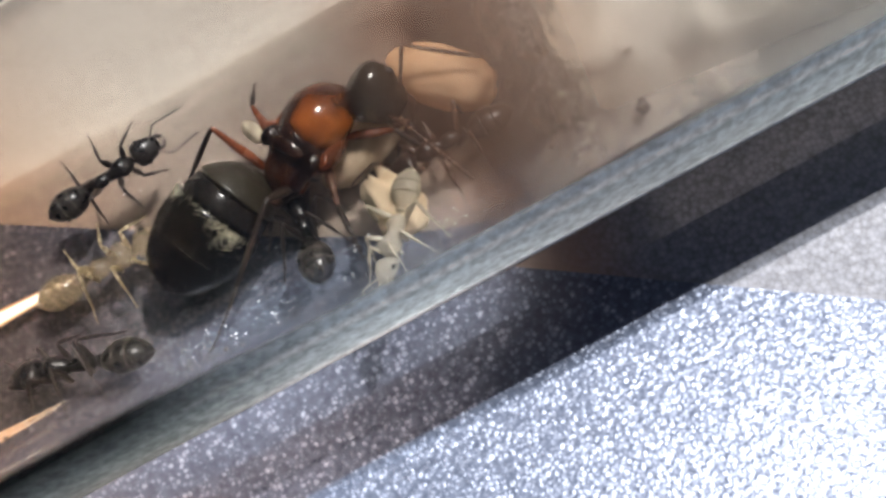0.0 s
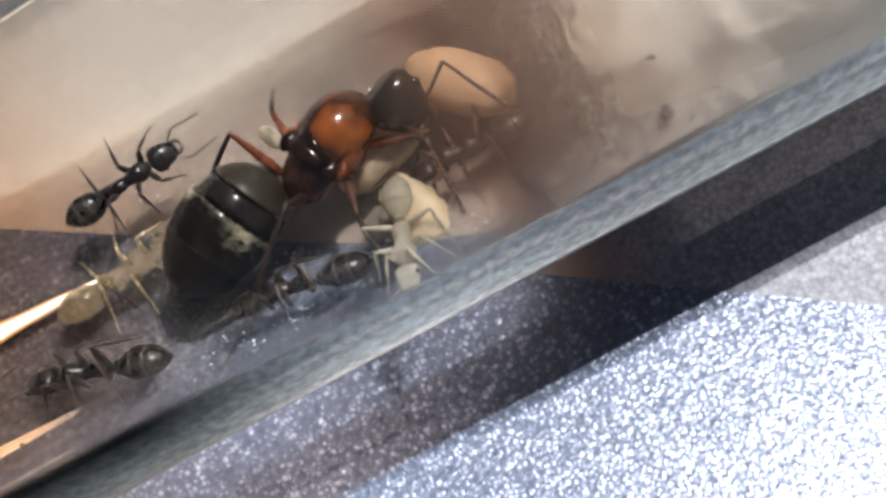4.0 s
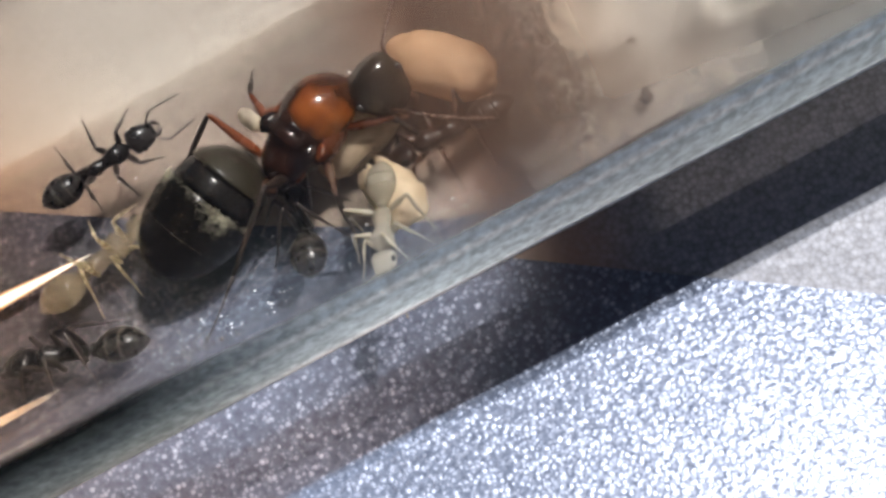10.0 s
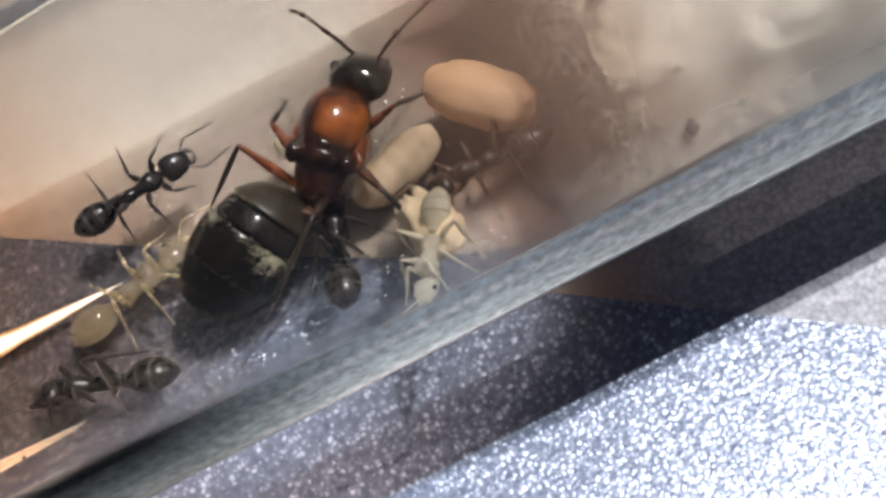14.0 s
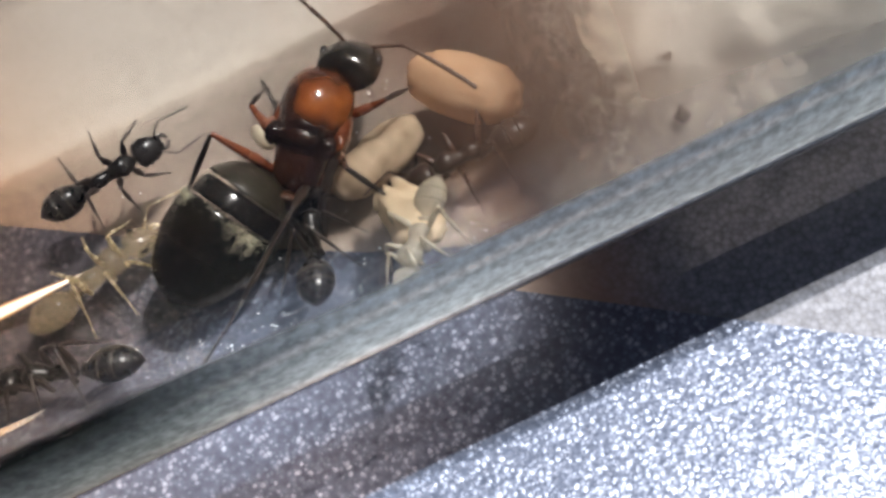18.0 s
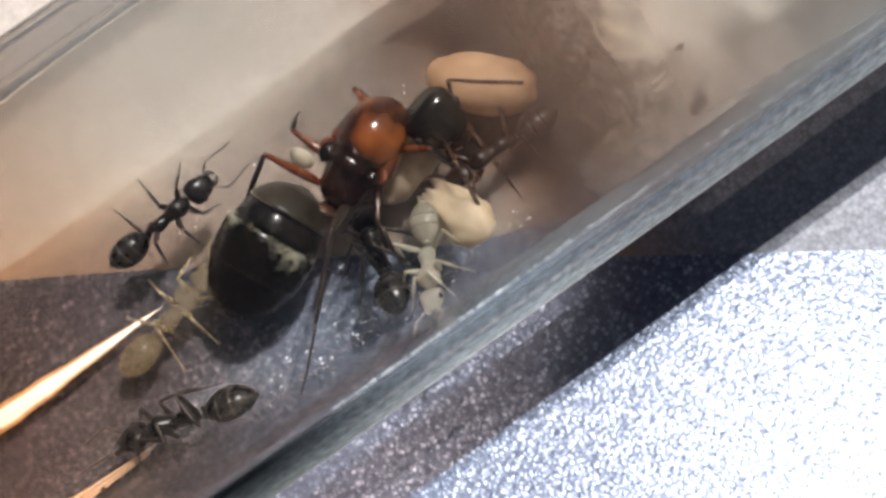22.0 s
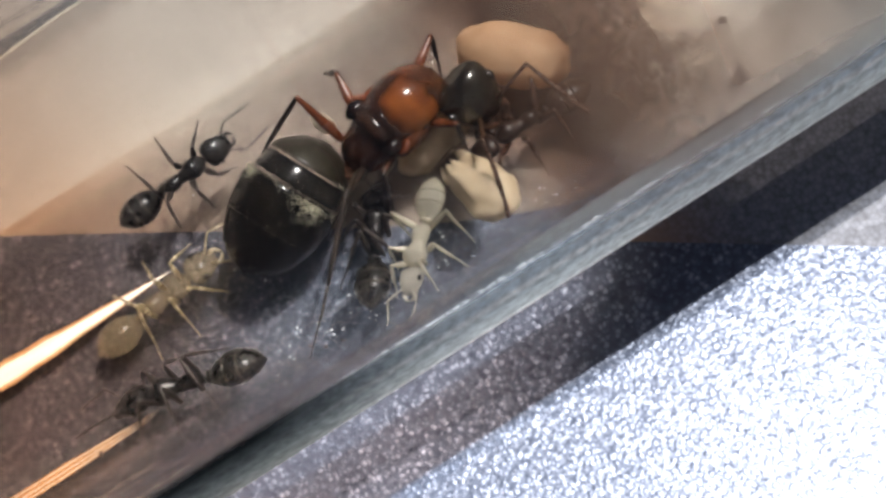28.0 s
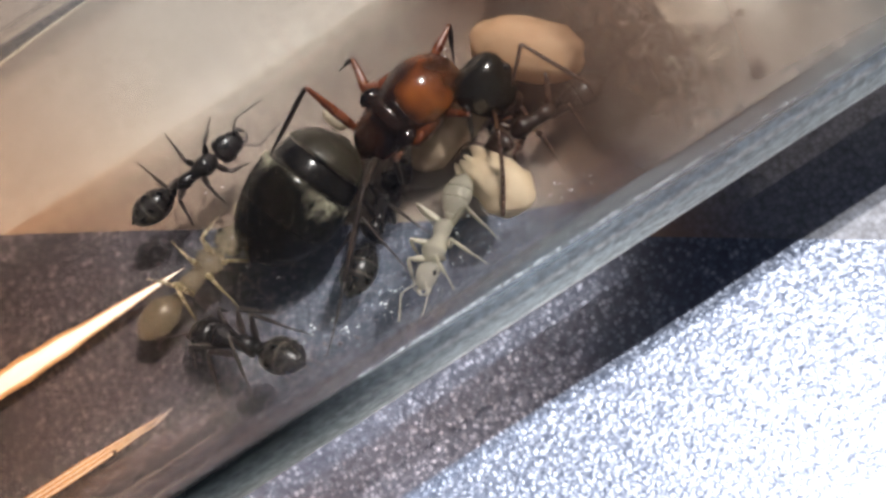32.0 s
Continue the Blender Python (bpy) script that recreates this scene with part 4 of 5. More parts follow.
def speck(p, r, seed, label="tiny dark brown crumb caught in the cotton", group="crumbs in the cotton"):
    bm = bmesh.new()
    rnd = random.Random(seed)
    for _ in range(5):
        q = Vector(p) + Vector([rnd.uniform(-r, r) * 0.7 for _ in range(3)])
        bmesh.ops.create_icosphere(bm, subdivisions=2, radius=r * rnd.uniform(0.35, 0.7), matrix=Matrix.Translation(q) @ Matrix.Diagonal((rnd.uniform(0.6, 1.5), rnd.uniform(0.6, 1.5), rnd.uniform(0.6, 1.2), 1)))
    for v in bm.verts:
        v.co += Vector([noise.noise(v.co * 9 + Vector((i * 7, 0, 0))) for i in range(3)]) * r * 0.3
    tagged(part("debris_speck", bm, M_SPECK), label, "debris", group)


for i, (p, r) in enumerate([((7.82, -5.58, 7.42), 0.2), ((8.45, -4.0, 7.4), 0.26), ((10.25, -4.28, 7.45), 0.26), ((10.1, -2.68, 7.45), 0.2), ((6.17, -2.27, 6.8), 0.14)]):
    speck(p, r, i)


for i, (p, r) in enumerate([((-7.17, -5.47, 3.68), 0.09), ((-6.54, -5.64, 3.91), 0.07), ((-7.6, -5.1, 3.3), 0.05), ((-15.48, -4.22, 2.45), 0.12)]):
    speck(p, r, 20 + i, "tiny dark crumb on the floor of the tube", "crumbs on the tube floor")


# ---- pale grains added on the tube floor for the sheet's sparkle below ----
def sparkles():
    rnd = random.Random(21)
    bm = bmesh.new()
    for _ in range(130):
        x = rnd.uniform(-9, 3)
        y = -5.6 + abs(rnd.gauss(0, 0.8)) if rnd.random() < 0.7 else rnd.uniform(-6.2, 3)
        r = 0.014 + 0.035 * rnd.random() ** 2
        z = -math.sqrt(6.995 ** 2 - y * y)
        up = Vector((0, -y, -z)).normalized()
        turn = up.to_track_quat("Z", "X").to_matrix().to_4x4()
        bmesh.ops.create_uvsphere(bm, u_segments=8, v_segments=6, radius=r, matrix=Matrix.Translation((x, y, z + TUBE_R)) @ turn @ Matrix.Diagonal((rnd.uniform(0.8, 1.8), rnd.uniform(0.8, 1.3), 0.55, 1)))
    tagged(part("sparkle_grains", bm, M_LIME), "scattered tiny pale grains added as sparkle on the tube floor", "grains", kind="stuff")


sparkles()


# ---- brood ----
def cocoon(name, a, b, radius, material, label, seed):
    """A blunt silk cocoon lying from a to b (mm)."""
    a, b = Vector(a), Vector(b)
    h = (b - a).length / 2
    bm = lobe([(-h, 0.05, 0.05, 0), (-h * 0.93, radius * 0.45, radius * 0.45, 0), (-h * 0.6, radius * 0.88, radius * 0.88, 0), (0, radius, radius, 0), (h * 0.6, radius * 0.9, radius * 0.9, 0), (h * 0.93, radius * 0.5, radius * 0.5, 0), (h, 0.05, 0.05, 0)], 22, 26)
    for v in bm.verts:
        v.co *= 1 + 0.09 * noise.fractal(v.co * 1.5 + Vector((seed * 5, 0, 0)), 1.0, 2.0, 4)
    ob = part(name, bm, material)
    ob.matrix_world = aim((a + b) / 2, b)
    return tagged(ob, label, "cocoon", "ant brood")


cocoon("cocoon", (2.0, 1.5, 2.5), (4.8, -1.3, 2.5), 1.1, M_COCOON, "large tan silk cocoon on the tube floor", 1)
cocoon("cocoon", (-1.9, -1.25, 1.9), (1.5, -0.05, 1.9), 0.84, M_HUSK, "tan silk cocoon with fibrous skin under the queen", 2)


def torn_cocoon(a, b, radius):
    """A cocoon gnawed open at a: a thin silk shell with a ragged rim and a dark hollow."""
    a, b = Vector(a), Vector(b)
    L, seg = (b - a).length, 36
    rnd = random.Random(9)
    jag = [0.28 * noise.noise(Vector((math.cos(6.283 * i / seg) * 2.2, math.sin(6.283 * i / seg) * 2.2, 3))) + rnd.uniform(-0.05, 0.05) for i in range(seg)]
    bm = bmesh.new()

    def shell(inset):
        loops = []
        for k in range(16):
            u = k / 15
            r = radius * (0.5 + 0.5 * min(u / 0.35, 1) ** 0.6) * math.sqrt(max(1 - max((u - 0.62) / 0.38, 0) ** 2, 0.0009)) - inset * (1 if u < 0.97 else 0.1)
            loop = []
            for i in range(seg):
                t = 2 * math.pi * i / seg
                x = L * u + jag[i] * L * (1 - u) ** 2 - (inset if u > 0.9 else 0)
                dent = 1 + 0.22 * noise.fractal(Vector((x * 0.9, math.cos(t) * 1.3, math.sin(t) * 1.3 + 5)), 1.0, 2.0, 4)
                loop.append(bm.verts.new((x, max(r, 0.01) * dent * math.cos(t), max(r, 0.01) * dent * math.sin(t) * 0.9)))
            loops.append(loop)
        return loops
    out, inn = shell(0.0), shell(0.05)
    for loops in (out, inn):
        for p, q in zip(loops, loops[1:]):
            for i in range(seg):
                bm.faces.new((p[i], p[(i + 1) % seg], q[(i + 1) % seg], q[i]))
        bm.faces.new(loops[-1])
    for i in range(seg):
        bm.faces.new((out[0][i], inn[0][i], inn[0][(i + 1) % seg], out[0][(i + 1) % seg]))
    ob = part("cocoon", bm, M_WHITESILK)
    ob.matrix_world = aim(a, b)
    return tagged(ob, "cream silk cocoon gnawed open with a ragged rim", "cocoon", "ant brood")


torn_cocoon((-0.3, -2.2, 2.35), (0.25, -4.95, 4.3), 0.86)
cocoon("larva", (-3.55, 2.4, 2.0), (-3.2, 1.5, 1.7), 0.3, M_LARVA, "small cream larva beside the queen", 4)


# ---- ants ----
# hips in the body's own space, in parts of the body length unit
HIPS = {"fore_right": (0.75, -0.28, -0.35), "mid_right": (0.1, -0.34, -0.45), "hind_right": (-0.82, -0.22, -0.3),
        "fore_left": (0.75, 0.28, -0.35), "mid_left": (0.1, 0.34, -0.45), "hind_left": (-0.82, 0.22, -0.3)}


def make_leg(ant, name, femur, tibia, r, mat_femur, mat_tibia):
    """A leg of two moving pieces: a thigh from the hip, and a shin with its foot."""
    f = part("leg", limb([(-0.1 * femur, 0, 0), (0.15 * femur, 0, 0), (0.45 * femur, 0, 0.02), (0.8 * femur, 0, 0), (femur, 0, 0)], [r * 1.1, r * 1.15, r * 1.5, r * 0.95, r * 0.7], 12, 10), mat_femur, ant)
    bm = limb([(0, 0, 0), (0.08 * tibia, 0, 0.02), (0.3 * tibia, 0, 0.03), (0.55 * tibia, 0, 0)], [r * 0.62, r * 0.75, r * 0.85, r * 0.55], 9, 8)
    rnd = random.Random(7)
    pts = [(0.55 * tibia, 0, 0), (0.72 * tibia, 0.01, -0.02), (0.8 * tibia, 0, -0.02), (0.87 * tibia, 0, 0), (0.94 * tibia, 0, 0), (tibia, 0, 0)]
    limb(pts, [r * 0.4, r * 0.36, r * 0.3, r * 0.3, r * 0.28, r * 0.2], 16, 6, bm)
    for s in (-1, 1):
        limb([(tibia * 0.99, 0, 0), (tibia + r * 0.8, s * r * 0.7, -r * 0.2), (tibia + r * 1.3, s * r * 0.9, -r * 0.9)], [r * 0.2, r * 0.14, 0.004], 4, 4, bm)
        limb([(0.55 * tibia, 0, 0), (0.6 * tibia, s * r * 0.8, -r * 0.7)], [r * 0.16, 0.005], 3, 4, bm)
    hairs = [(tibia * rnd.uniform(0.06, 0.9), 0, 0) for _ in range(22)]
    bristles(bm, hairs, [(0.9, math.cos(k * 2.4), math.sin(k * 2.4)) for k in range(22)], r * 1.8, r * 0.12, 3)
    s = part("shin", bm, mat_tibia, f)
    return f, s


def antenna(head, side, unit, mat):
    """Scape and whip: two moving pieces at the front of the head."""
    L1, L2 = 0.95 * unit, 1.45 * unit
    a = part("antenna", limb([(0, 0, 0), (0.1 * L1, 0, 0), (0.6 * L1, 0, 0.02), (L1, 0, 0)], [0.05 * unit, 0.036 * unit, 0.04 * unit, 0.044 * unit], 10, 8), mat, head)
    bm = bmesh.new()
    k = 11
    for i in range(k):
        x0, x1 = L2 * i / k, L2 * (i + 0.98) / k
        r = unit * (0.031 + 0.01 * math.sin(math.pi * (i + 1) / (k + 1)) + 0.01 * i / k)
        bend = lambda x: -0.12 * unit * (x / L2) ** 2
        limb([(x0, 0, bend(x0)), ((x0 + x1) / 2, 0, bend((x0 + x1) / 2)), (x1, 0, bend(x1))], [r * 0.88, r, r * 0.9], 4, 7, bm)
    w = part("whip", bm, mat, a)
    w.location = Vector((L1, 0, 0)) * MM
    return a, w


def make_ant(name, unit, label, category, body, gaster_mat, leg_f, leg_t, face, queen=False, gaster_scale=1.0):
    """An ant with a mesosoma about two units long. Returns the Empty and its moving parts."""
    u = unit
    ant = tagged(new(name), label, category, "ants in the tube")
    q = {}
    if queen:
        st = [(-1.05, 0.17, 0.19, -0.3), (-0.88, 0.36, 0.38, -0.22), (-0.52, 0.44, 0.5, -0.07), (-0.05, 0.53, 0.58, 0.02), (0.4, 0.6, 0.61, 0.04), (0.75, 0.53, 0.54, -0.02), (1.0, 0.38, 0.38, -0.14), (1.14, 0.13, 0.13, -0.22)]
        st = [tuple(v * u for v in row) for row in st]
    else:
        st = [(-1.0 * u, 0.12 * u, 0.14 * u, -0.2 * u), (-0.85 * u, 0.26 * u, 0.3 * u, -0.12 * u), (-0.5 * u, 0.3 * u, 0.36 * u, -0.02 * u), (-0.15 * u, 0.25 * u, 0.28 * u, -0.06 * u), (0.15 * u, 0.32 * u, 0.34 * u, 0.02 * u), (0.5 * u, 0.43 * u, 0.43 * u, 0.08 * u), (0.85 * u, 0.33 * u, 0.31 * u, 0.0), (1.05 * u, 0.12 * u, 0.12 * u, -0.06 * u)]
    if body in (M_PALE, M_CLEAR):
        st = [(x, ry * 1.3, rz * 1.2, zc) for x, ry, rz, zc in st]
    q["thorax"] = part("thorax", lobe(st, 26, 24), body, ant)
    if queen:
        dense = glide(st, 120)
        # dark shield plates, wing stubs and the ridge across the back
        def plate(pn, x0, x1, half, y, zlift, mat, lab):
            bm = bmesh.new()
            nx, ny, grid = 12, 10, []
            for i in range(nx):
                row = []
                for j in range(ny):
                    e = math.sqrt(max(1 - (2 * i / (nx - 1) - 1) ** 2, 0.01))
                    yy = y + half * (2 * j / (ny - 1) - 1) * e
                    x = x0 + (x1 - x0) * i / (nx - 1)
                    ry, rz, zc = (np.interp(x, [a[0] for a in dense], [a[c] for a in dense]) for c in (1, 2, 3))
                    c = min(abs(yy) / ry, 0.98)
                    row.append((x, yy, zc + rz * math.sqrt(1 - c * c) + zlift * (1 - 0.7 * max(abs(2 * i / (nx - 1) - 1), abs(2 * j / (ny - 1) - 1)) ** 4)))
                grid.append(row)
            top = [[bm.verts.new(p) for p in row] for row in grid]
            low = [[bm.verts.new((p[0], p[1], p[2] - 0.09 * u)) for p in row] for row in grid]
            for a in (top, low):
                for i in range(nx - 1):
                    for j in range(ny - 1):
                        bm.faces.new((a[i][j], a[i + 1][j], a[i + 1][j + 1], a[i][j + 1]))
            ring_t = [top[i][0] for i in range(nx)] + [top[-1][j] for j in range(1, ny)] + [top[i][-1] for i in range(nx - 2, -1, -1)] + [top[0][j] for j in range(ny - 2, 0, -1)]
            ring_l = [low[i][0] for i in range(nx)] + [low[-1][j] for j in range(1, ny)] + [low[i][-1] for i in range(nx - 2, -1, -1)] + [low[0][j] for j in range(ny - 2, 0, -1)]
            for i in range(len(ring_t)):
                j = (i + 1) % len(ring_t)
                bm.faces.new((ring_t[i], ring_t[j], ring_l[j], ring_l[i]))
            part(pn, bm, mat, ant, lab)
        plate("rear_plate", -0.5 * u, 0.04 * u, 0.56 * u, 0, 0.03 * u, M_BACKPATCH, "glossy black-brown rear shield")
        part("scutellum", lobe([(-0.44 * u, 0.03 * u, 0.03 * u, 0.36 * u), (-0.38 * u, 0.24 * u, 0.1 * u, 0.44 * u), (-0.25 * u, 0.36 * u, 0.14 * u, 0.49 * u), (-0.12 * u, 0.26 * u, 0.1 * u, 0.52 * u), (-0.07 * u, 0.03 * u, 0.03 * u, 0.52 * u)], 16, 22), M_BACKPATCH, ant, "domed glossy black plate")
        for s in (-1, 1):
            part("side_plate", lobe([(-0.35 * u, 0.03 * u, 0.03 * u, 0), (-0.25 * u, 0.14 * u, 0.26 * u, 0), (0.05 * u, 0.18 * u, 0.36 * u, 0), (0.35 * u, 0.13 * u, 0.28 * u, 0), (0.46 * u, 0.03 * u, 0.03 * u, 0)], 14, 18), M_REDDARK, ant, "dark red-brown side plate").location = Vector((0, s * 0.5 * u, -0.12 * u)) * MM
            part("coxa", lobe([(-0.2 * u, 0.05 * u, 0.05 * u, 0), (-0.1 * u, 0.16 * u, 0.16 * u, 0), (0.08 * u, 0.17 * u, 0.17 * u, 0), (0.2 * u, 0.06 * u, 0.06 * u, 0)], 10, 14), M_REDDARK, ant).location = Vector((-0.72 * u, s * 0.24 * u, -0.34 * u)) * MM
        for s in (-1, 1):
            part("wing_base", lobe([(-0.3 * u, 0.02 * u, 0.02 * u, 0), (-0.22 * u, 0.12 * u, 0.1 * u, 0), (-0.08 * u, 0.15 * u, 0.12 * u, 0.02 * u), (0.06 * u, 0.1 * u, 0.08 * u, 0), (0.12 * u, 0.02 * u, 0.02 * u, 0)], 12, 14), M_BACKPATCH, ant, "knobbly dark plate beside the shield").location = Vector((-0.16 * u, s * 0.46 * u, 0.32 * u)) * MM
            part("wing_stub", limb([(0.0, s * 0.56 * u, 0.2 * u), (-0.14 * u, s * 0.64 * u, 0.22 * u), (-0.26 * u, s * 0.6 * u, 0.2 * u)], [0.05 * u, 0.06 * u, 0.03 * u], 7, 8), M_REDDARK, ant, "small stub where a wing was shed")
    # waist scale
    wx = -1.2 * u
    part("waist", lobe([(wx - 0.16 * u, 0.08 * u, 0.08 * u, -0.34 * u), (wx - 0.04 * u, 0.24 * u, 0.3 * u, -0.2 * u), (wx + 0.05 * u, 0.22 * u, 0.28 * u, -0.2 * u), (wx + 0.18 * u, 0.08 * u, 0.08 * u, -0.34 * u)], 10, 14), leg_f if queen else body, ant)
    # gaster, its own origin at the waist, pointing back along -x
    g = gaster_scale * u
    if queen:
        gs = [(0.12, 0.1, 0.1, -0.1), (-0.02, 0.47, 0.5, 0), (-0.4, 0.78, 0.84, 0.04), (-1.0, 0.92, 0.98, 0.04), (-1.6, 0.89, 0.92, 0.0), (-2.1, 0.73, 0.73, -0.05), (-2.42, 0.48, 0.46, -0.1), (-2.62, 0.05, 0.05, -0.14)]
        gs = [tuple(v * g for v in row) for row in gs]
        cuts = [0.12, -0.42, -0.86, -1.66, -2.2, -2.64]
    else:
        gs = [(0.12 * g, 0.08 * g, 0.08 * g, -0.12 * g), (0.0, 0.3 * g, 0.3 * g, -0.04 * g), (-0.35 * g, 0.6 * g, 0.57 * g, 0.02 * g), (-0.75 * g, 0.69 * g, 0.64 * g, 0.02 * g), (-1.15 * g, 0.58 * g, 0.53 * g, -0.01 * g), (-1.42 * g, 0.34 * g, 0.31 * g, -0.05 * g), (-1.6 * g, 0.05 * g, 0.04 * g, -0.1 * g)]
        gs = [(x * 1.22, ry * 0.94, rz * 0.94, zc) for x, ry, rz, zc in gs]
        cuts = [0.18, -0.6, -1.12, -1.53, -2.0]
    full = glide(gs, 60)
    gaster = None
    for i, (a, b) in enumerate(zip(cuts, cuts[1:])):
        bare = queen and i == 1
        under = 0.1 if queen and i > 1 else 0.02
        band = [r for r in full if b * g - under * g <= r[0] <= a * g + 1e-6]
        k = 0.95 if bare else (1.012, 1, 1.012, 1.0, 0.988)[i] if queen else 1.02 if i < 3 else 1.0
        rows = [(r[0], r[1] * k, r[2] * k, r[3]) for r in band]
        first, last = rows[0], rows[-1]
        lip = 0.985 if queen and not bare else 0.95
        rows = [(first[0] + 0.012 * g, first[1] * lip, first[2] * lip, first[3])] + rows + [(last[0] - 0.015 * g, last[1] * lip, last[2] * lip, last[3])]
        bm = bmesh.new()
        rings(bm, [[bm.verts.new((x, ry * math.cos(2 * math.pi * j / 40), zc + rz * math.sin(2 * math.pi * j / 40))) for j in range(40)] for x, ry, rz, zc in rows])
        if i == 0:
            gaster = part("gaster", bm, M_TERGITE if queen else gaster_mat, ant)
            q["gaster"] = gaster
        elif bare:
            part("bare_band", bm, M_BLACK, gaster, "smooth glossy black band between two plates")
        else:
            part("segment", bm, gaster_mat, gaster)
    if queen or gaster_mat is M_WORKER:
        # pale seams where the plates overlap
        thin = 0.4 if queen else 1.0
        for c in cuts[3:4] if queen else cuts[1:3]:
            r = min(full, key=lambda v: abs(v[0] - c * g))
            bm = bmesh.new()
            rings(bm, [[bm.verts.new((r[0] + dx * g * thin, r[1] * k * math.cos(2 * math.pi * j / 28), r[3] + r[2] * k * math.sin(2 * math.pi * j / 28))) for j in range(28)] for dx, k in ((0.03, 1.0), (0.02, 1 + 0.035 * thin), (-0.03, 1 + 0.03 * thin), (-0.04, 0.99))])
            part("seam", bm, M_TERGITE if queen else M_SEAM, gaster, "" if queen else "pale seam between two plates")
    rnd = random.Random(11)
    pts, nrm = [], []
    for i in range(800 if queen else 60):
        r = full[rnd.randrange(6, 56)]
        if queen and i > 45:
            edge_x = rnd.choice((-0.42, -0.88, -0.88)) * g - abs(rnd.gauss(0, 0.07)) * g * (1 if i % 5 else -1)
            r = min(full, key=lambda v: abs(v[0] - edge_x))
            r = (edge_x, r[1], r[2], r[3])
            if -0.86 * g < edge_x < -0.43 * g:
                continue
        a = rnd.uniform(0.1, math.pi - 0.1)
        if queen and i > 45 and noise.noise(Vector((a * 2.2, r[0], 4.0))) < rnd.uniform(-0.25, 0.2) - 0.12 * math.cos(a - 2.2):
            continue
        pts.append((r[0], r[1] * 1.02 * math.cos(a), r[3] + r[2] * 1.02 * math.sin(a)))
        nrm.append((-1.2, math.cos(a) * 0.8, math.sin(a) * 0.8))
    if queen:
        for _ in range(1300):
            side = rnd.random() < 0.75
            a = rnd.gauss(2.3, 0.17) if side else rnd.gauss(0.85, 0.12)
            edge_x = -0.9 * g - abs(rnd.gauss(0, 0.16 if side else 0.1)) * g
            if noise.noise(Vector((a * 5, edge_x * 3.5, 1.0))) < rnd.uniform(-0.5, 0.25):
                continue
            r = min(full, key=lambda v: abs(v[0] - edge_x))
            pts.append((edge_x, r[1] * 1.02 * math.cos(a), r[3] + r[2] * 1.02 * math.sin(a)))
            nrm.append((-1.6, math.cos(a) * 0.7, math.sin(a) * 0.7))
    tagged(part("down", bristles(bmesh.new(), pts, nrm, 0.1 * g if not queen else 0.032 * g, 0.0042 * g, 5), M_DOWN, gaster, "fine pale hairs"), kind="stuff")
    gaster.location = Vector((wx - 0.12 * u, 0, -0.24 * u)) * MM
    # head, origin at the neck, face forward along x
    h = u * (0.67 if queen else 0.72)
    hs = [(-0.03 * h, 0.25 * h, 0.2 * h, 0), (0.04 * h, 0.6 * h, 0.4 * h, 0.02 * h), (0.3 * h, 0.78 * h, 0.54 * h, 0.05 * h), (0.8 * h, 0.76 * h, 0.54 * h, 0.02 * h), (1.25 * h, 0.62 * h, 0.4 * h, -0.04 * h), (1.5 * h, 0.48 * h, 0.26 * h, -0.1 * h), (1.66 * h, 0.3 * h, 0.1 * h, -0.14 * h)]
    head = part("head", lobe(hs, 24, 24), face, ant)
    q["head"] = head
    head.location = Vector((1.1 * u, 0, -0.05 * u)) * MM
    for s in (-1, 1):
        part("eye", lobe([(0.48 * h, 0.02 * h, 0.02 * h, 0), (0.52 * h, 0.07 * h, 0.1 * h, 0), (0.66 * h, 0.12 * h, 0.16 * h, 0), (0.8 * h, 0.07 * h, 0.1 * h, 0), (0.84 * h, 0.02 * h, 0.02 * h, 0)], 12, 12), M_EYE, head).location = Vector((0, s * 0.7 * h, 0.25 * h)) * MM
        part("jaw", limb([(1.45 * h, s * 0.32 * h, -0.14 * h), (1.75 * h, s * 0.36 * h, -0.2 * h), (2.0 * h, s * 0.06 * h, -0.26 * h)], [0.14 * h, 0.13 * h, 0.05 * h], 8, 8), leg_f, head)
    q["antennae"] = []
    for s in (-1, 1):
        a, w = antenna(head, s, u * (0.95 if queen else 0.9), leg_f)
        a.location = Vector((1.25 * h, s * 0.28 * h, 0.22 * h)) * MM
        q["antennae"].append((a, w, s))
    return ant, q


def reach(hip, foot, lf, lt, out):
    """The knee between hip and foot for a thigh and a shin of these lengths, bent towards out."""
    hip, foot, out = Vector(hip), Vector(foot), Vector(out)
    d = foot - hip
    n = min(max(d.length, abs(lf - lt) + 0.02), lf + lt - 0.02)
    x = d.normalized()
    a = (lf * lf - lt * lt + n * n) / (2 * n)
    h = math.sqrt(max(lf * lf - a * a, 1e-6))
    side = (out - x * out.dot(x)).normalized()
    return hip + x * a + side * h


def on_wall(p, lift=0.06):
    """The point of the tube's inner wall nearest to p (mm)."""
    p = Vector(p)
    r = Vector((p.y, p.z - TUBE_R))
    r = r.normalized() * (TUBE_IN - lift)
    return Vector((p.x, r.x, r.y + TUBE_R))


QUEEN_HIPS = dict(HIPS, mid_left=(-0.35, 0.42, -0.15), mid_right=(-0.1, -0.34, -0.45), fore_right=(0.35, -0.36, -0.4))


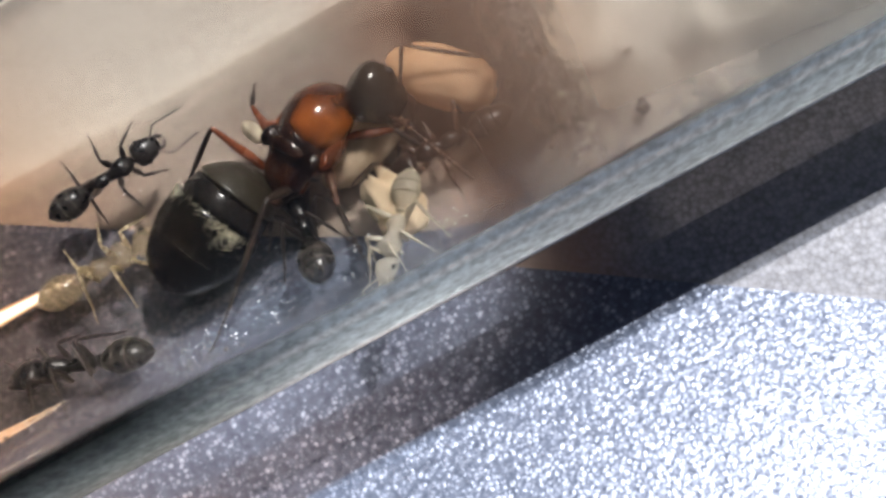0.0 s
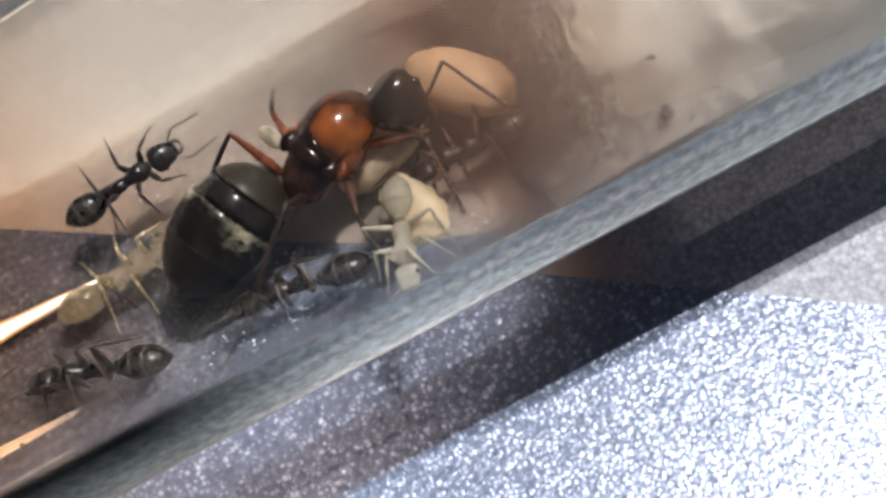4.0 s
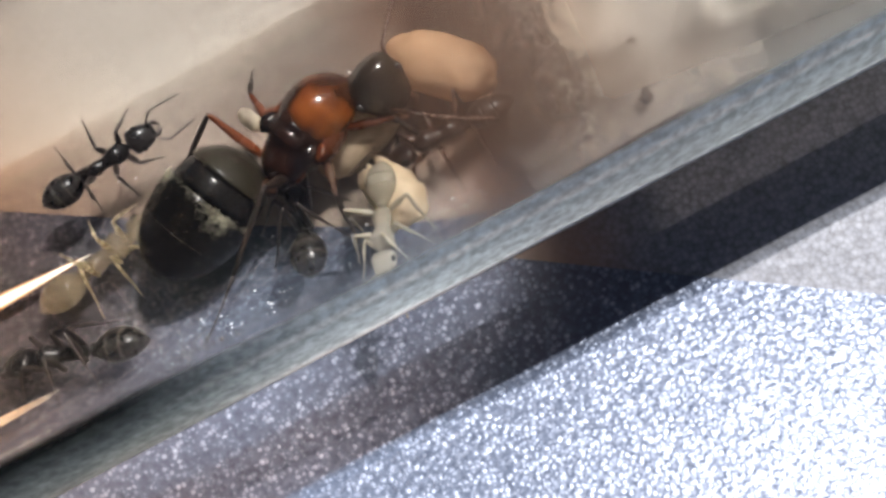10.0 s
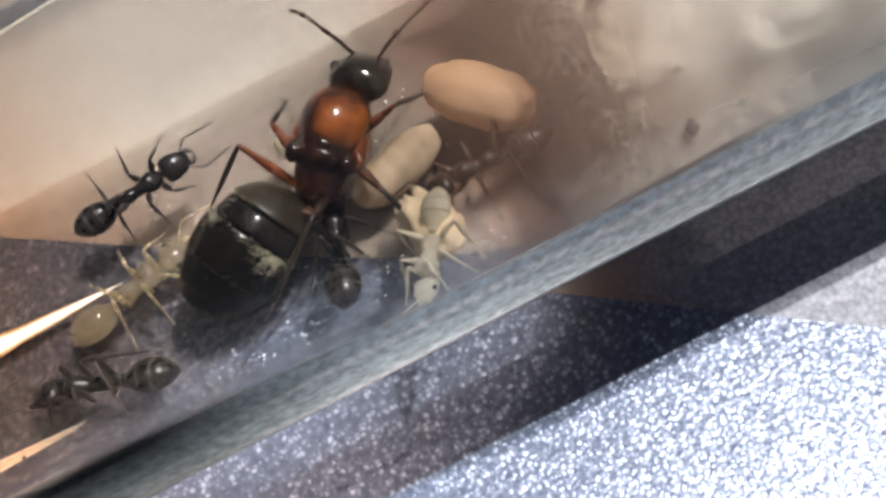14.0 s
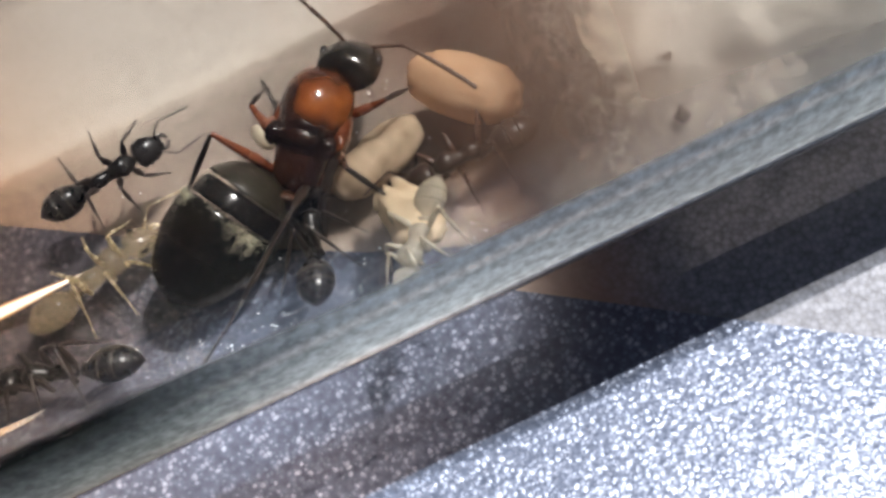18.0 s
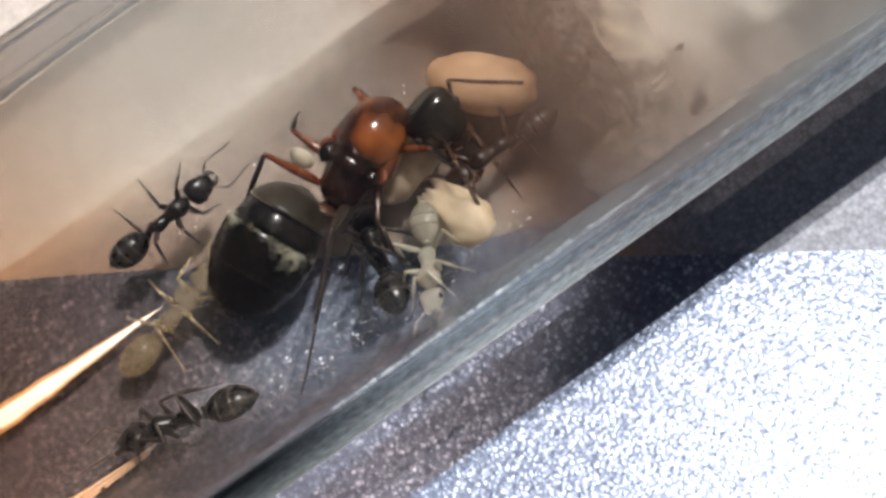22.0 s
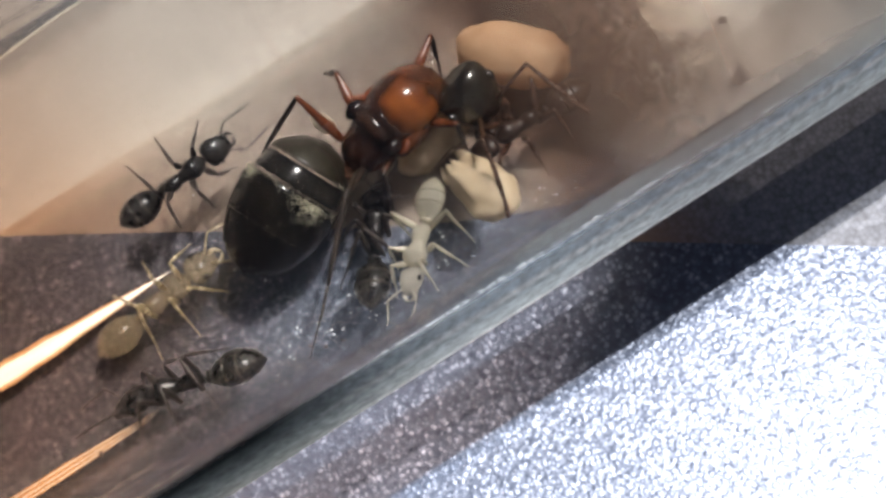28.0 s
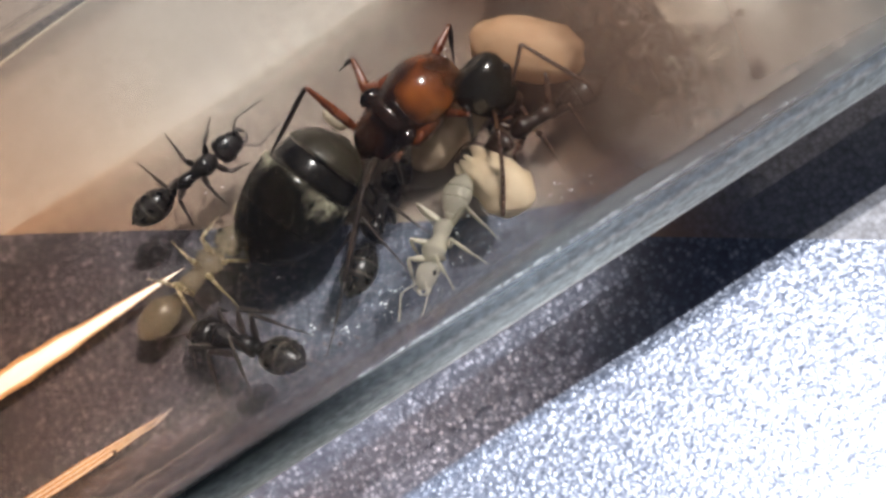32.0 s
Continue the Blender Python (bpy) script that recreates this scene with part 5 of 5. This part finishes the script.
def key_legs(ant, times, pose_at, feet, unit, lengths, knee_up=1.3, knees=None, hips=HIPS):
    """Keys six planted legs; feet and knees: rows of (t, x, y, z) in the world for each leg."""
    for name, hip in hips.items():
        side, kind = (1 if "left" in name else -1), name.split("_")[0]
        lf, lt = lengths[name]
        f, s = LEGS[ant.name][name]
        rows_f, rows_s = [], []
        for t in times:
            inv = pose_at(t).inverted()
            foot = inv @ (between(feet[name], t) * MM) / MM
            h = Vector(hip) * unit
            out = Vector(({"fore": 0.6, "mid": 0.0, "hind": -0.6}[kind], side * 0.8, knee_up))
            if knees:
                out = inv @ (between(knees[name], t) * MM) / MM - h
            knee = reach(h, foot, lf, lt, out)
            mf = aim(h, knee, (0.01, 0, 1))
            rows_f.append((t, mf))
            rows_s.append((t, mf.inverted() @ aim(knee, foot, (0.01, 0, 1))))
        walk(f, rows_f)
        walk(s, rows_s)


LEGS = {}


def legs_for(ant, lengths, r, mf, mt):
    LEGS[ant.name] = {name: make_leg(ant, name, *lengths[name], r, {"hind_right": M_DARKLEG, "mid_right": M_BROWNLEG}.get(name, mf) if mf is M_REDDARK else mf, mt) for name in HIPS}


def worker_legs(unit):
    size = {"fore": (1.1 * unit, 1.75 * unit), "mid": (1.2 * unit, 2.0 * unit), "hind": (1.5 * unit, 2.6 * unit)}
    return {name: size[name.split("_")[0]] for name in HIPS}


queen, queen_parts = make_ant("queen_ant", 1.95, "large queen ant with rust-red back and glossy black abdomen", "ant", M_RED, M_GASTER, M_BROWNLEG, M_BROWNLEG, M_HEAD, queen=True, gaster_scale=0.98)
QUEEN_LEGS = {"fore_right": (1.9, 2.2), "fore_left": (1.7, 1.6), "mid_right": (2.1, 2.4), "mid_left": (1.8, 1.6), "hind_right": (2.4, 5.6), "hind_left": (2.8, 5.0)}
legs_for(queen, QUEEN_LEGS, 0.122, M_REDDARK, M_DARKLEG)


def worker(label, unit=0.78, pale=False, skin=M_WORKER, leg=M_WORKLEG):
    if pale:
        skin, leg = (M_CLEAR, M_CLEARLEG) if pale == "clear" else (M_PALE, M_PALELEG)
        ant, q = make_ant("young_ant", unit, label, "ant", skin, skin, leg, leg, skin)
        legs_for(ant, worker_legs(unit), 0.075, leg, leg)
    else:
        ant, q = make_ant("worker_ant", unit, label, "ant", skin, skin, leg, leg, skin)
        legs_for(ant, worker_legs(unit), 0.084, leg, leg)
    return ant, q


# ---- what moves ----
QUEEN_NECK = [(0, -0.0, 0.75, 4.2), (3, 0.03, 0.63, 4.2), (6, 0.07, 0.61, 4.2), (9, 0.01, 0.51, 4.2), (11.4, 0.07, 0.72, 4.2), (12, 0.15, 0.71, 4.2), (12.5, -0.42, 1.72, 4.2), (13, -0.54, 1.83, 4.2), (17, -0.56, 1.96, 4.2), (19, -0.4, 1.57, 4.2), (20.5, -0.34, 1.33, 4.2), (21, -0.09, 0.94, 4.2), (22, 0.08, 0.82, 4.2), (23.5, 0.11, 0.53, 4.2), (25, 0.12, 0.75, 4.2), (28, 0.25, 0.47, 4.2), (30, 0.3, 0.38, 4.2), (32, 0.46, 0.59, 4.2)]
QUEEN_REAR = [(0, -3.24, -0.85, 3.6), (3, -3.34, -0.88, 3.6), (6, -3.29, -0.84, 3.6), (9, -3.24, -0.83, 3.6), (11.4, -3.24, -0.79, 3.6), (12, -3.19, -0.84, 3.6), (12.5, -3.4, -0.86, 3.6), (13, -3.16, -0.8, 3.6), (17, -2.99, -0.78, 3.6), (19, -2.78, -0.67, 3.6), (20.5, -2.71, -1.02, 3.6), (21, -3.24, -0.49, 3.6), (22, -3.11, -0.39, 3.6), (23.5, -3.2, -0.1, 3.6), (25, -3.12, -0.05, 3.6), (28, -3.02, -0.19, 3.6), (30, -3.11, -0.28, 3.6), (32, -2.95, 0.06, 3.6)]
QUEEN_HEAD = [(0, 1.02, 0.21, 3.9), (3, 1.08, 0.1, 3.9), (6, 1.14, -0.05, 3.9), (9, 1.12, -0.05, 3.9), (11.4, 1.12, 0.14, 3.9), (12, 1.04, 0.23, 3.9), (12.5, 0.18, 2.02, 3.9), (13, 0.04, 2.21, 3.9), (17, 0.22, 2.03, 3.9), (19, 0.36, 1.87, 3.9), (20.5, 0.49, 1.81, 3.9), (21, 1.05, 0.28, 3.9), (22, 1.17, -0.3, 3.9), (23.5, 1.12, -0.37, 3.9), (25, 1.07, -0.35, 3.9), (28, 1.2, -0.63, 3.9), (30, 1.21, -0.69, 3.9), (32, 1.3, -0.55, 3.9)]
QUEEN_JAWS = [(0, 1.74, -0.75, 3.1), (3, 1.62, -0.77, 3.1), (6, 1.66, -1.0, 3.1), (9, 1.61, -1.05, 3.1), (11.4, 1.61, -0.73, 3.1), (12, 1.55, -0.65, 3.1), (12.5, 0.96, 2.8, 3.1), (13, 0.75, 3.24, 3.1), (17, 0.89, 3.03, 3.1), (19, 1.1, 2.81, 3.1), (20.5, 1.2, 2.6, 3.1), (21, 1.49, -0.66, 3.1), (22, 1.54, -1.39, 3.1), (23.5, 1.41, -1.53, 3.1), (25, 1.4, -1.34, 3.1), (28, 1.69, -1.73, 3.1), (30, 1.49, -1.76, 3.1), (32, 1.67, -1.57, 3.1)]
GASTER_FRONT = [(0, -3.87, -0.16, 3.4), (3, -3.93, 0.02, 3.4), (6, -3.92, 0.12, 3.4), (9, -3.92, -0.0, 3.4), (11.4, -4.01, 0.08, 3.4), (12, -4.02, 0.08, 3.4), (12.5, -3.95, -0.11, 3.4), (13, -3.92, -0.28, 3.4), (17, -3.8, -0.13, 3.4), (19, -3.63, -0.19, 3.4), (20.5, -3.46, -0.75, 3.4), (21, -4.16, 0.16, 3.4), (22, -4.08, 0.41, 3.4), (23.5, -4.0, 0.53, 3.4), (25, -4.0, 0.64, 3.4), (28, -3.83, 0.68, 3.4), (30, -3.84, 0.64, 3.4), (32, -3.66, 0.64, 3.4)]
GASTER_TIP = [(0, -8.43, -2.02, 2.9), (3, -8.51, -1.93, 2.9), (6, -8.49, -1.96, 2.9), (9, -8.46, -1.97, 2.9), (11.4, -8.56, -1.75, 2.9), (12, -8.63, -1.79, 2.9), (12.5, -8.68, -2.02, 2.9), (13, -8.26, -2.36, 2.9), (17, -8.04, -2.48, 2.9), (19, -7.89, -2.45, 2.9), (20.5, -7.91, -2.85, 2.9), (21, -8.94, -1.51, 2.9), (22, -8.48, -1.49, 2.9), (23.5, -8.45, -1.52, 2.9), (25, -8.43, -1.33, 2.9), (28, -8.43, -1.43, 2.9), (30, -8.27, -1.31, 2.9), (32, -8.24, -0.97, 2.9)]
QUEEN_LEFT_ELBOW = [(0, 2.83, 1.26, 4.9), (3, 3.42, 0.34, 4.9), (6, 2.9, 1.13, 4.9), (9, 2.23, 1.49, 4.9), (11.4, 1.61, 1.85, 4.9), (12.5, -1.16, 3.05, 4.9), (13, -0.7, 3.8, 4.9), (17, 0.43, 3.02, 4.9), (18, 0.05, 3.7, 4.9), (19, 0.84, 3.99, 4.9), (20.5, 0.88, 3.97, 4.9), (21, 3.19, 0.6, 4.9), (22, 2.22, 0.36, 4.9), (24, 3.51, -1.68, 4.9), (28, 3.24, -1.05, 4.9), (30, 3.19, -0.26, 4.9), (32, 3.08, -0.14, 4.9)]
QUEEN_LEFT_TIP = [(0, 4.09, -0.15, 4.4), (3, 3.82, -2.09, 4.4), (6, 4.44, -0.26, 4.4), (9, 3.49, 1.46, 4.4), (11.4, 2.13, 3.55, 4.4), (12.5, -3.62, 4.85, 4.4), (13, -1.65, 6.01, 4.4), (17, -0.08, 4.33, 4.4), (18, -0.29, 5.11, 4.4), (19, 1.06, 4.95, 4.4), (20.5, 1.65, 5.51, 4.4), (21, 4.05, -1.42, 4.4), (22, 3.57, -0.69, 4.4), (24, 3.81, -4.2, 4.4), (28, 3.94, -3.43, 4.4), (30, 3.94, -2.8, 4.4), (32, 4.03, -2.57, 4.4)]
QUEEN_RIGHT_ELBOW = [(0, 1.65, -2.04, 4.9), (3, 1.38, -2.1, 4.9), (6, 1.5, -2.25, 4.9), (9, 1.54, -2.06, 4.9), (11.4, 2.79, -1.38, 4.9), (12.5, 1.71, 2.27, 4.9), (13, 1.53, 2.76, 4.9), (17, 2.29, 1.25, 4.9), (18, 2.24, 1.08, 4.9), (19, 1.87, 0.2, 4.9), (20.5, 1.94, 0.2, 4.9), (21, 1.11, -1.71, 4.9), (22, 0.75, -2.45, 4.9), (24, 0.54, -2.45, 4.9), (28, 0.63, -2.54, 4.9), (30, 0.67, -2.42, 4.9), (32, 0.69, -2.47, 4.9)]
QUEEN_RIGHT_TIP = [(0, 2.4, -3.87, 4.4), (3, 1.3, -4.61, 4.4), (6, 2.02, -4.33, 4.4), (9, 2.59, -2.8, 4.4), (11.4, 4.93, -2.28, 4.4), (12.5, 2.49, 2.82, 4.4), (13, 2.48, 3.56, 4.4), (17, 5.03, 1.08, 4.4), (18, 3.6, -0.8, 4.4), (19, 3.17, -1.33, 4.4), (20.5, 3.47, -1.76, 4.4), (21, 1.54, -2.35, 4.4), (22, 0.65, -3.8, 4.4), (24, -0.64, -4.97, 4.4), (28, 0.25, -5.11, 4.4), (30, 0.38, -5.19, 4.4), (32, -0.48, -5.1, 4.4)]
QUEEN_KNEES = {
    "hind_right": [(0, -3.69, -1.91, 5.2), (11.8, -3.69, -1.91, 5.2), (12.5, -3.72, -2.05, 5.2), (13, -3.52, -2.17, 5.2), (20.5, -3.28, -2.65, 5.2), (21.2, -4.12, -1.98, 5.3), (24, -4.17, -1.72, 5.2), (30, -4.02, -1.65, 5.2), (32, -4.02, -1.71, 5.2)],
    "mid_right": [(0, -2.06, -4.27, 4.2), (11.8, -2.06, -4.27, 4.2), (12.5, -1.19, -2.18, 3.6), (13, -0.65, -2.77, 3.6), (19, -1.15, -1.22, 3.9), (20.5, -1.08, -1.48, 3.9), (21.2, -2.51, -2.31, 3.6), (24, -2.44, -1.98, 3.4), (30, -2.47, -1.33, 3.6), (32, -2.42, -1.33, 3.6)],
    "fore_right": [(0, 0.87, -0.94, 3.4), (11.8, 0.87, -0.94, 3.4), (12.5, 0.9, -0.12, 3.6), (13, 0.81, 0.63, 3.6), (17, 0.99, 0.42, 3.6), (20.5, 1.66, 0.65, 3.5), (21.2, 0.35, -1.21, 3.5), (24, -0.43, -0.65, 3.8), (30, -0.06, -0.97, 3.8), (32, 0.03, -1.0, 3.8)],
    "hind_left": [(0, -4.11, 1.53, 4.9), (11.8, -4.11, 1.53, 4.9), (12.5, -4.38, 1.75, 4.9), (13, -4.38, 1.55, 4.9), (20.5, -4.08, 1.08, 4.9), (21.2, -4.49, 1.83, 4.9), (24, -4.14, 2.32, 4.9), (30, -4.14, 2.44, 4.9), (32, -4.11, 2.55, 4.9)],
    "mid_left": [(0, -2.86, 2.32, 3.4), (11.8, -2.86, 2.32, 3.4), (13, -3.36, 2.58, 3.4), (17, -3.24, 2.77, 3.4), (20.5, -2.97, 2.32, 3.4), (21.2, -3.11, 2.28, 3.4), (24, -2.36, 2.67, 3.4), (30, -2.11, 2.41, 3.4), (32, -2.02, 2.5, 3.4)],
    "fore_left": [(0, -0.78, 1.29, 2.5), (12, -0.78, 1.29, 2.5), (13, -1.51, 2.26, 2.5), (20.5, -1.05, 1.88, 2.6), (21.2, -0.48, 1.73, 2.8), (24, 0.19, 1.6, 3.6), (30, 0.54, 1.35, 3.6), (32, 0.55, 1.48, 3.6)],
}
QUEEN_FEET = {
    "hind_right": [(0, -7.67, -5.19, 3.4), (11.8, -7.67, -5.19, 3.4), (12.5, -8.1, -4.96, 3.14), (13, -7.51, -5.12, 3.32), (20.5, -7.75, -5.6, 3.9), (21.2, -7.86, -5.81, 4.2), (24, -7.65, -5.54, 3.82), (30, -7.76, -5.46, 3.72), (32, -7.65, -5.53, 3.8)],
    "mid_right": [(0, -1.7, -6.25, 4.98), (11.8, -1.7, -6.25, 4.98), (12.5, -0.91, -2.89, 1.69), (13, -0.35, -3.56, 2.04), (19, -0.08, -3.06, 3.0), (20.5, -0.1, -3.17, 3.0), (21.2, -2.56, -4.79, 2.98), (24, -2.98, -3.31, 2.2), (30, -2.94, -1.88, 2.2), (32, -2.85, -2.07, 2.2)],
    "fore_right": [(0, 2.11, -2.55, 2.0), (11.8, 2.11, -2.55, 2.0), (12.5, 0.87, -1.48, 2.2), (13, 1.95, 0.87, 2.6), (17, 1.9, 0.77, 2.6), (20.5, 2.64, 1.81, 2.4), (21.2, 1.02, -2.18, 2.6), (24, 0.72, -2.93, 2.6), (30, -0.03, -1.83, 2.4), (32, 0.04, -1.73, 2.4)],
    "hind_left": [(0, -7.46, 0.73, 1.1), (11.8, -7.46, 0.73, 1.1), (12.5, -7.46, 1.06, 1.14), (13, -7.48, 0.79, 1.11), (20.5, -7.77, 0.28, 1.07), (21.2, -7.65, 0.63, 1.09), (24, -6.95, 1.67, 1.26), (30, -6.93, 1.81, 1.3), (32, -6.88, 1.78, 1.29)],
    "mid_left": [(0, -2.53, 3.36, 2.4), (11.8, -2.53, 3.36, 2.4), (13, -2.56, 3.33, 2.4), (17, -2.67, 3.31, 2.4), (20.5, -2.48, 3.45, 2.4), (21.2, -2.6, 3.24, 2.4), (24, -2.39, 3.39, 2.4), (30, -2.38, 3.29, 2.4), (32, -2.33, 3.24, 2.4)],
    "fore_left": [(0, -0.47, 0.98, 1.6), (12, -0.47, 0.98, 1.6), (13, -1.02, 2.35, 1.6), (20.5, -0.31, 2.12, 1.8), (21.2, -0.15, 1.51, 2.0), (24, 0.89, 0.93, 2.4), (30, 0.96, 0.92, 2.4), (32, 1.01, 1.05, 2.4)],
}


def queen_pose(t):
    neck, rear = between(QUEEN_NECK, t), between(QUEEN_REAR, t)
    d = (neck - rear).normalized()
    return stand((neck + rear) / 2 - d * 0.1, d)


def key_queen():
    times = sorted({r[0] for r in QUEEN_NECK} | {r[0] for rows in QUEEN_KNEES.values() for r in rows})
    walk(queen, [(t, queen_pose(t)) for t in times])
    rows_g, rows_h = [], []
    for t in times:
        inv = queen_pose(t).inverted()
        front, tip = (inv @ (between(rows, t) * MM) / MM for rows in (GASTER_FRONT, GASTER_TIP))
        rows_g.append((t, aim(front, front * 2 - tip)))
        hd, jaw = inv @ (between(QUEEN_HEAD, t) * MM), inv @ (between(QUEEN_JAWS, t) * MM)
        d = (jaw - hd).normalized()
        place = hd / MM - d * 0.88
        rows_h.append((t, aim(place, place + d)))
    walk(queen_parts["gaster"], rows_g)
    walk(queen_parts["head"], rows_h)
    for (a, w, s), elbow, tip in zip(queen_parts["antennae"], (QUEEN_RIGHT_ELBOW, QUEEN_LEFT_ELBOW), (QUEEN_RIGHT_TIP, QUEEN_LEFT_TIP)):
        base, joint = a.location.copy(), w.location.copy()
        heads, ra, rw = dict(rows_h), [], []
        for t in [r[0] for r in elbow]:
            near = min(heads, key=lambda q: abs(q - t))
            inv = (queen_pose(t) @ heads[near]).inverted()
            ma = aim(base / MM, inv @ (between(elbow, t) * MM) / MM)
            mw = aim(joint / MM, ma.inverted() @ inv @ (between(tip, t) * MM) / MM)
            ra.append((t, ma))
            rw.append((t, mw))
        walk(a, ra)
        walk(w, rw)
    key_legs(queen, times, queen_pose, QUEEN_FEET, 1.95, QUEEN_LEGS, knees=QUEEN_KNEES, hips=QUEEN_HIPS)


def key_ant(ant, q, rows, unit, knee_up=1.3):
    """rows: seconds, head (mm), abdomen (mm). The feet stay where they stand until the body has moved on."""
    times = [r[0] for r in rows]
    heads, tails = [(r[0], *r[1]) for r in rows], [(r[0], *r[2]) for r in rows]

    def pose_at(t):
        a, b = between(heads, t), between(tails, t)
        return stand(a.lerp(b, 0.4), a - b)
    feet = {}
    for name in HIPS:
        side = 1 if "left" in name else -1
        fx = {"fore": 1.75, "mid": 0.0, "hind": -1.6}[name.split("_")[0]]
        fy = {"fore": 1.1, "mid": 1.75, "hind": 1.5}[name.split("_")[0]]
        feet[name] = [(t, *on_wall(pose_at(t) @ (Vector((fx, side * fy, 0)) * unit * MM) / MM)) for t in times]
    if times[-1] < 32:
        times = times + [32.0]
    walk(ant, [(t, pose_at(t)) for t in times])
    key_legs(ant, times, pose_at, feet, unit, worker_legs(unit), knee_up)
    for a, w, s in q["antennae"]:
        a.rotation_euler, w.rotation_euler = (0, radians(-15), s * radians(40)), (0, radians(25), s * radians(-50))


w1, w1q = worker("slim dark grey worker ant standing on the glass", 0.86)
w2, w2q = worker("slim dark worker ant on the near wall of the tube", 0.98)
w3, w3q = worker("dark worker ant half hidden under the queen", 0.95)
w4, w4q = worker("dark brown worker ant beside the large cocoon", 0.85, skin=M_RUSTY, leg=M_BROWNLEG)
pa, paq = worker("pale straw-coloured young ant beside the queen's abdomen", 0.95, True)
pb, pbq = worker("pale half-clear young ant climbing over the torn cocoon", 0.78, "clear")


def motions():
    key_queen()
    key_ant(w1, w1q, [(0, (-7.02, 2.92, 2.76), (-10.42, 2.54, 2.57)), (32, (-7.02, 2.92, 2.76), (-10.42, 2.54, 2.57))], 0.86)
    key_ant(w2, w2q, [(0, (-14.08, -2.36, 2.4), (-10.05, -3.66, 3.12)), (19, (-14.06, -2.42, 2.4), (-10.05, -3.66, 3.12)), (20.5, (-13.55, -3.31, 2.88), (-9.95, -4.33, 3.7)), (28.4, (-13.56, -3.25, 2.84), (-9.77, -4.21, 3.58)), (29.1, (-12.57, -2.16, 2.19), (-9.23, -4.29, 3.67)), (30, (-12.79, -2.30, 2.24), (-9.23, -4.42, 3.80)), (31, (-11.82, -1.56, 2.00), (-8.71, -4.55, 3.94)), (32, (-11.25, -1.80, 2.07), (-8.32, -5.24, 4.88))], 0.98)
    key_ant(w3, w3q, [(0, (-3.04, -0.61, 1.79), (-3.28, -4.22, 3.6)), (2.5, (-3.04, -0.61, 1.79), (-3.28, -4.22, 3.6)), (3.8, (-6.63, -3.55, 2.79), (-2.65, -4.12, 3.23)), (7.2, (-6.63, -3.55, 2.79), (-2.65, -4.12, 3.23)), (8.6, (-3.37, -0.62, 1.71), (-3.54, -4.06, 3.31)), (13, (-2.77, -0.8, 1.76), (-3.44, -3.76, 3.07)), (17.5, (-2.86, -1.01, 1.8), (-3.59, -3.96, 3.23)), (20.5, (-2.66, -1.3, 1.84), (-3.24, -4.22, 3.46)), (25, (-3.35, -1.94, 2.05), (-4.08, -4.11, 3.36)), (32, (-2.97, -1.35, 1.91), (-5.17, -3.11, 2.64))], 0.95)
    key_ant(w4, w4q, [(0, (1.15, -2.3, 2.9), (3.6, -2.28, 3.1)), (32, (1.15, -2.3, 2.9), (3.6, -2.28, 3.1))], 0.85)
    key_ant(pa, paq, [(0, (-8.69, 0.12, 1.9), (-11.74, 0.05, 1.9)), (13, (-8.57, 0.2, 1.9), (-11.78, -0.61, 1.93)), (19, (-8.7, 0.32, 1.91), (-11.99, -0.57, 1.93)), (27.5, (-8.91, -0.04, 1.9), (-12.45, -0.93, 1.97)), (28, (-9.82, -0.19, 1.9), (-13.05, -0.7, 1.94)), (29, (-9.3, 0.1, 1.9), (-12.0, -0.6, 1.93)), (32, (-9.01, 0.13, 1.9), (-11.7, -0.6, 1.93))], 0.95)
    key_ant(pb, pbq, [(0, (-1.01, -5.57, 4.90), (0.23, -3.75, 4.50)), (3, (-1.12, -5.72, 4.90), (-0.42, -3.13, 4.50)), (7, (-1.03, -5.64, 4.90), (-0.39, -3.25, 4.50)), (9, (-1.23, -5.83, 4.90), (-0.27, -3.41, 4.50)), (11.4, (-1.11, -5.60, 4.90), (-0.47, -3.35, 4.50)), (13, (-1.01, -5.63, 4.90), (-0.10, -3.46, 4.50)), (17, (-0.84, -5.63, 4.90), (0.30, -3.94, 4.50)), (19, (-0.85, -5.66, 4.90), (0.57, -3.70, 4.50)), (20.5, (-0.93, -5.80, 4.90), (0.32, -3.87, 4.50)), (21, (-0.97, -5.64, 4.90), (-0.12, -3.65, 4.50)), (21.8, (-2.25, -5.48, 4.30), (-1.23, -3.30, 3.90)), (23.5, (-2.59, -5.33, 4.30), (-1.66, -3.41, 3.90)), (25, (-2.93, -5.28, 4.30), (-2.04, -3.46, 3.90)), (28, (-3.42, -4.84, 4.30), (-2.05, -3.20, 3.90)), (30, (-3.42, -4.74, 4.30), (-1.94, -3.56, 3.90)), (32, (-3.32, -4.82, 4.30), (-1.74, -3.38, 3.90))], 0.78, 1.6)


motions()
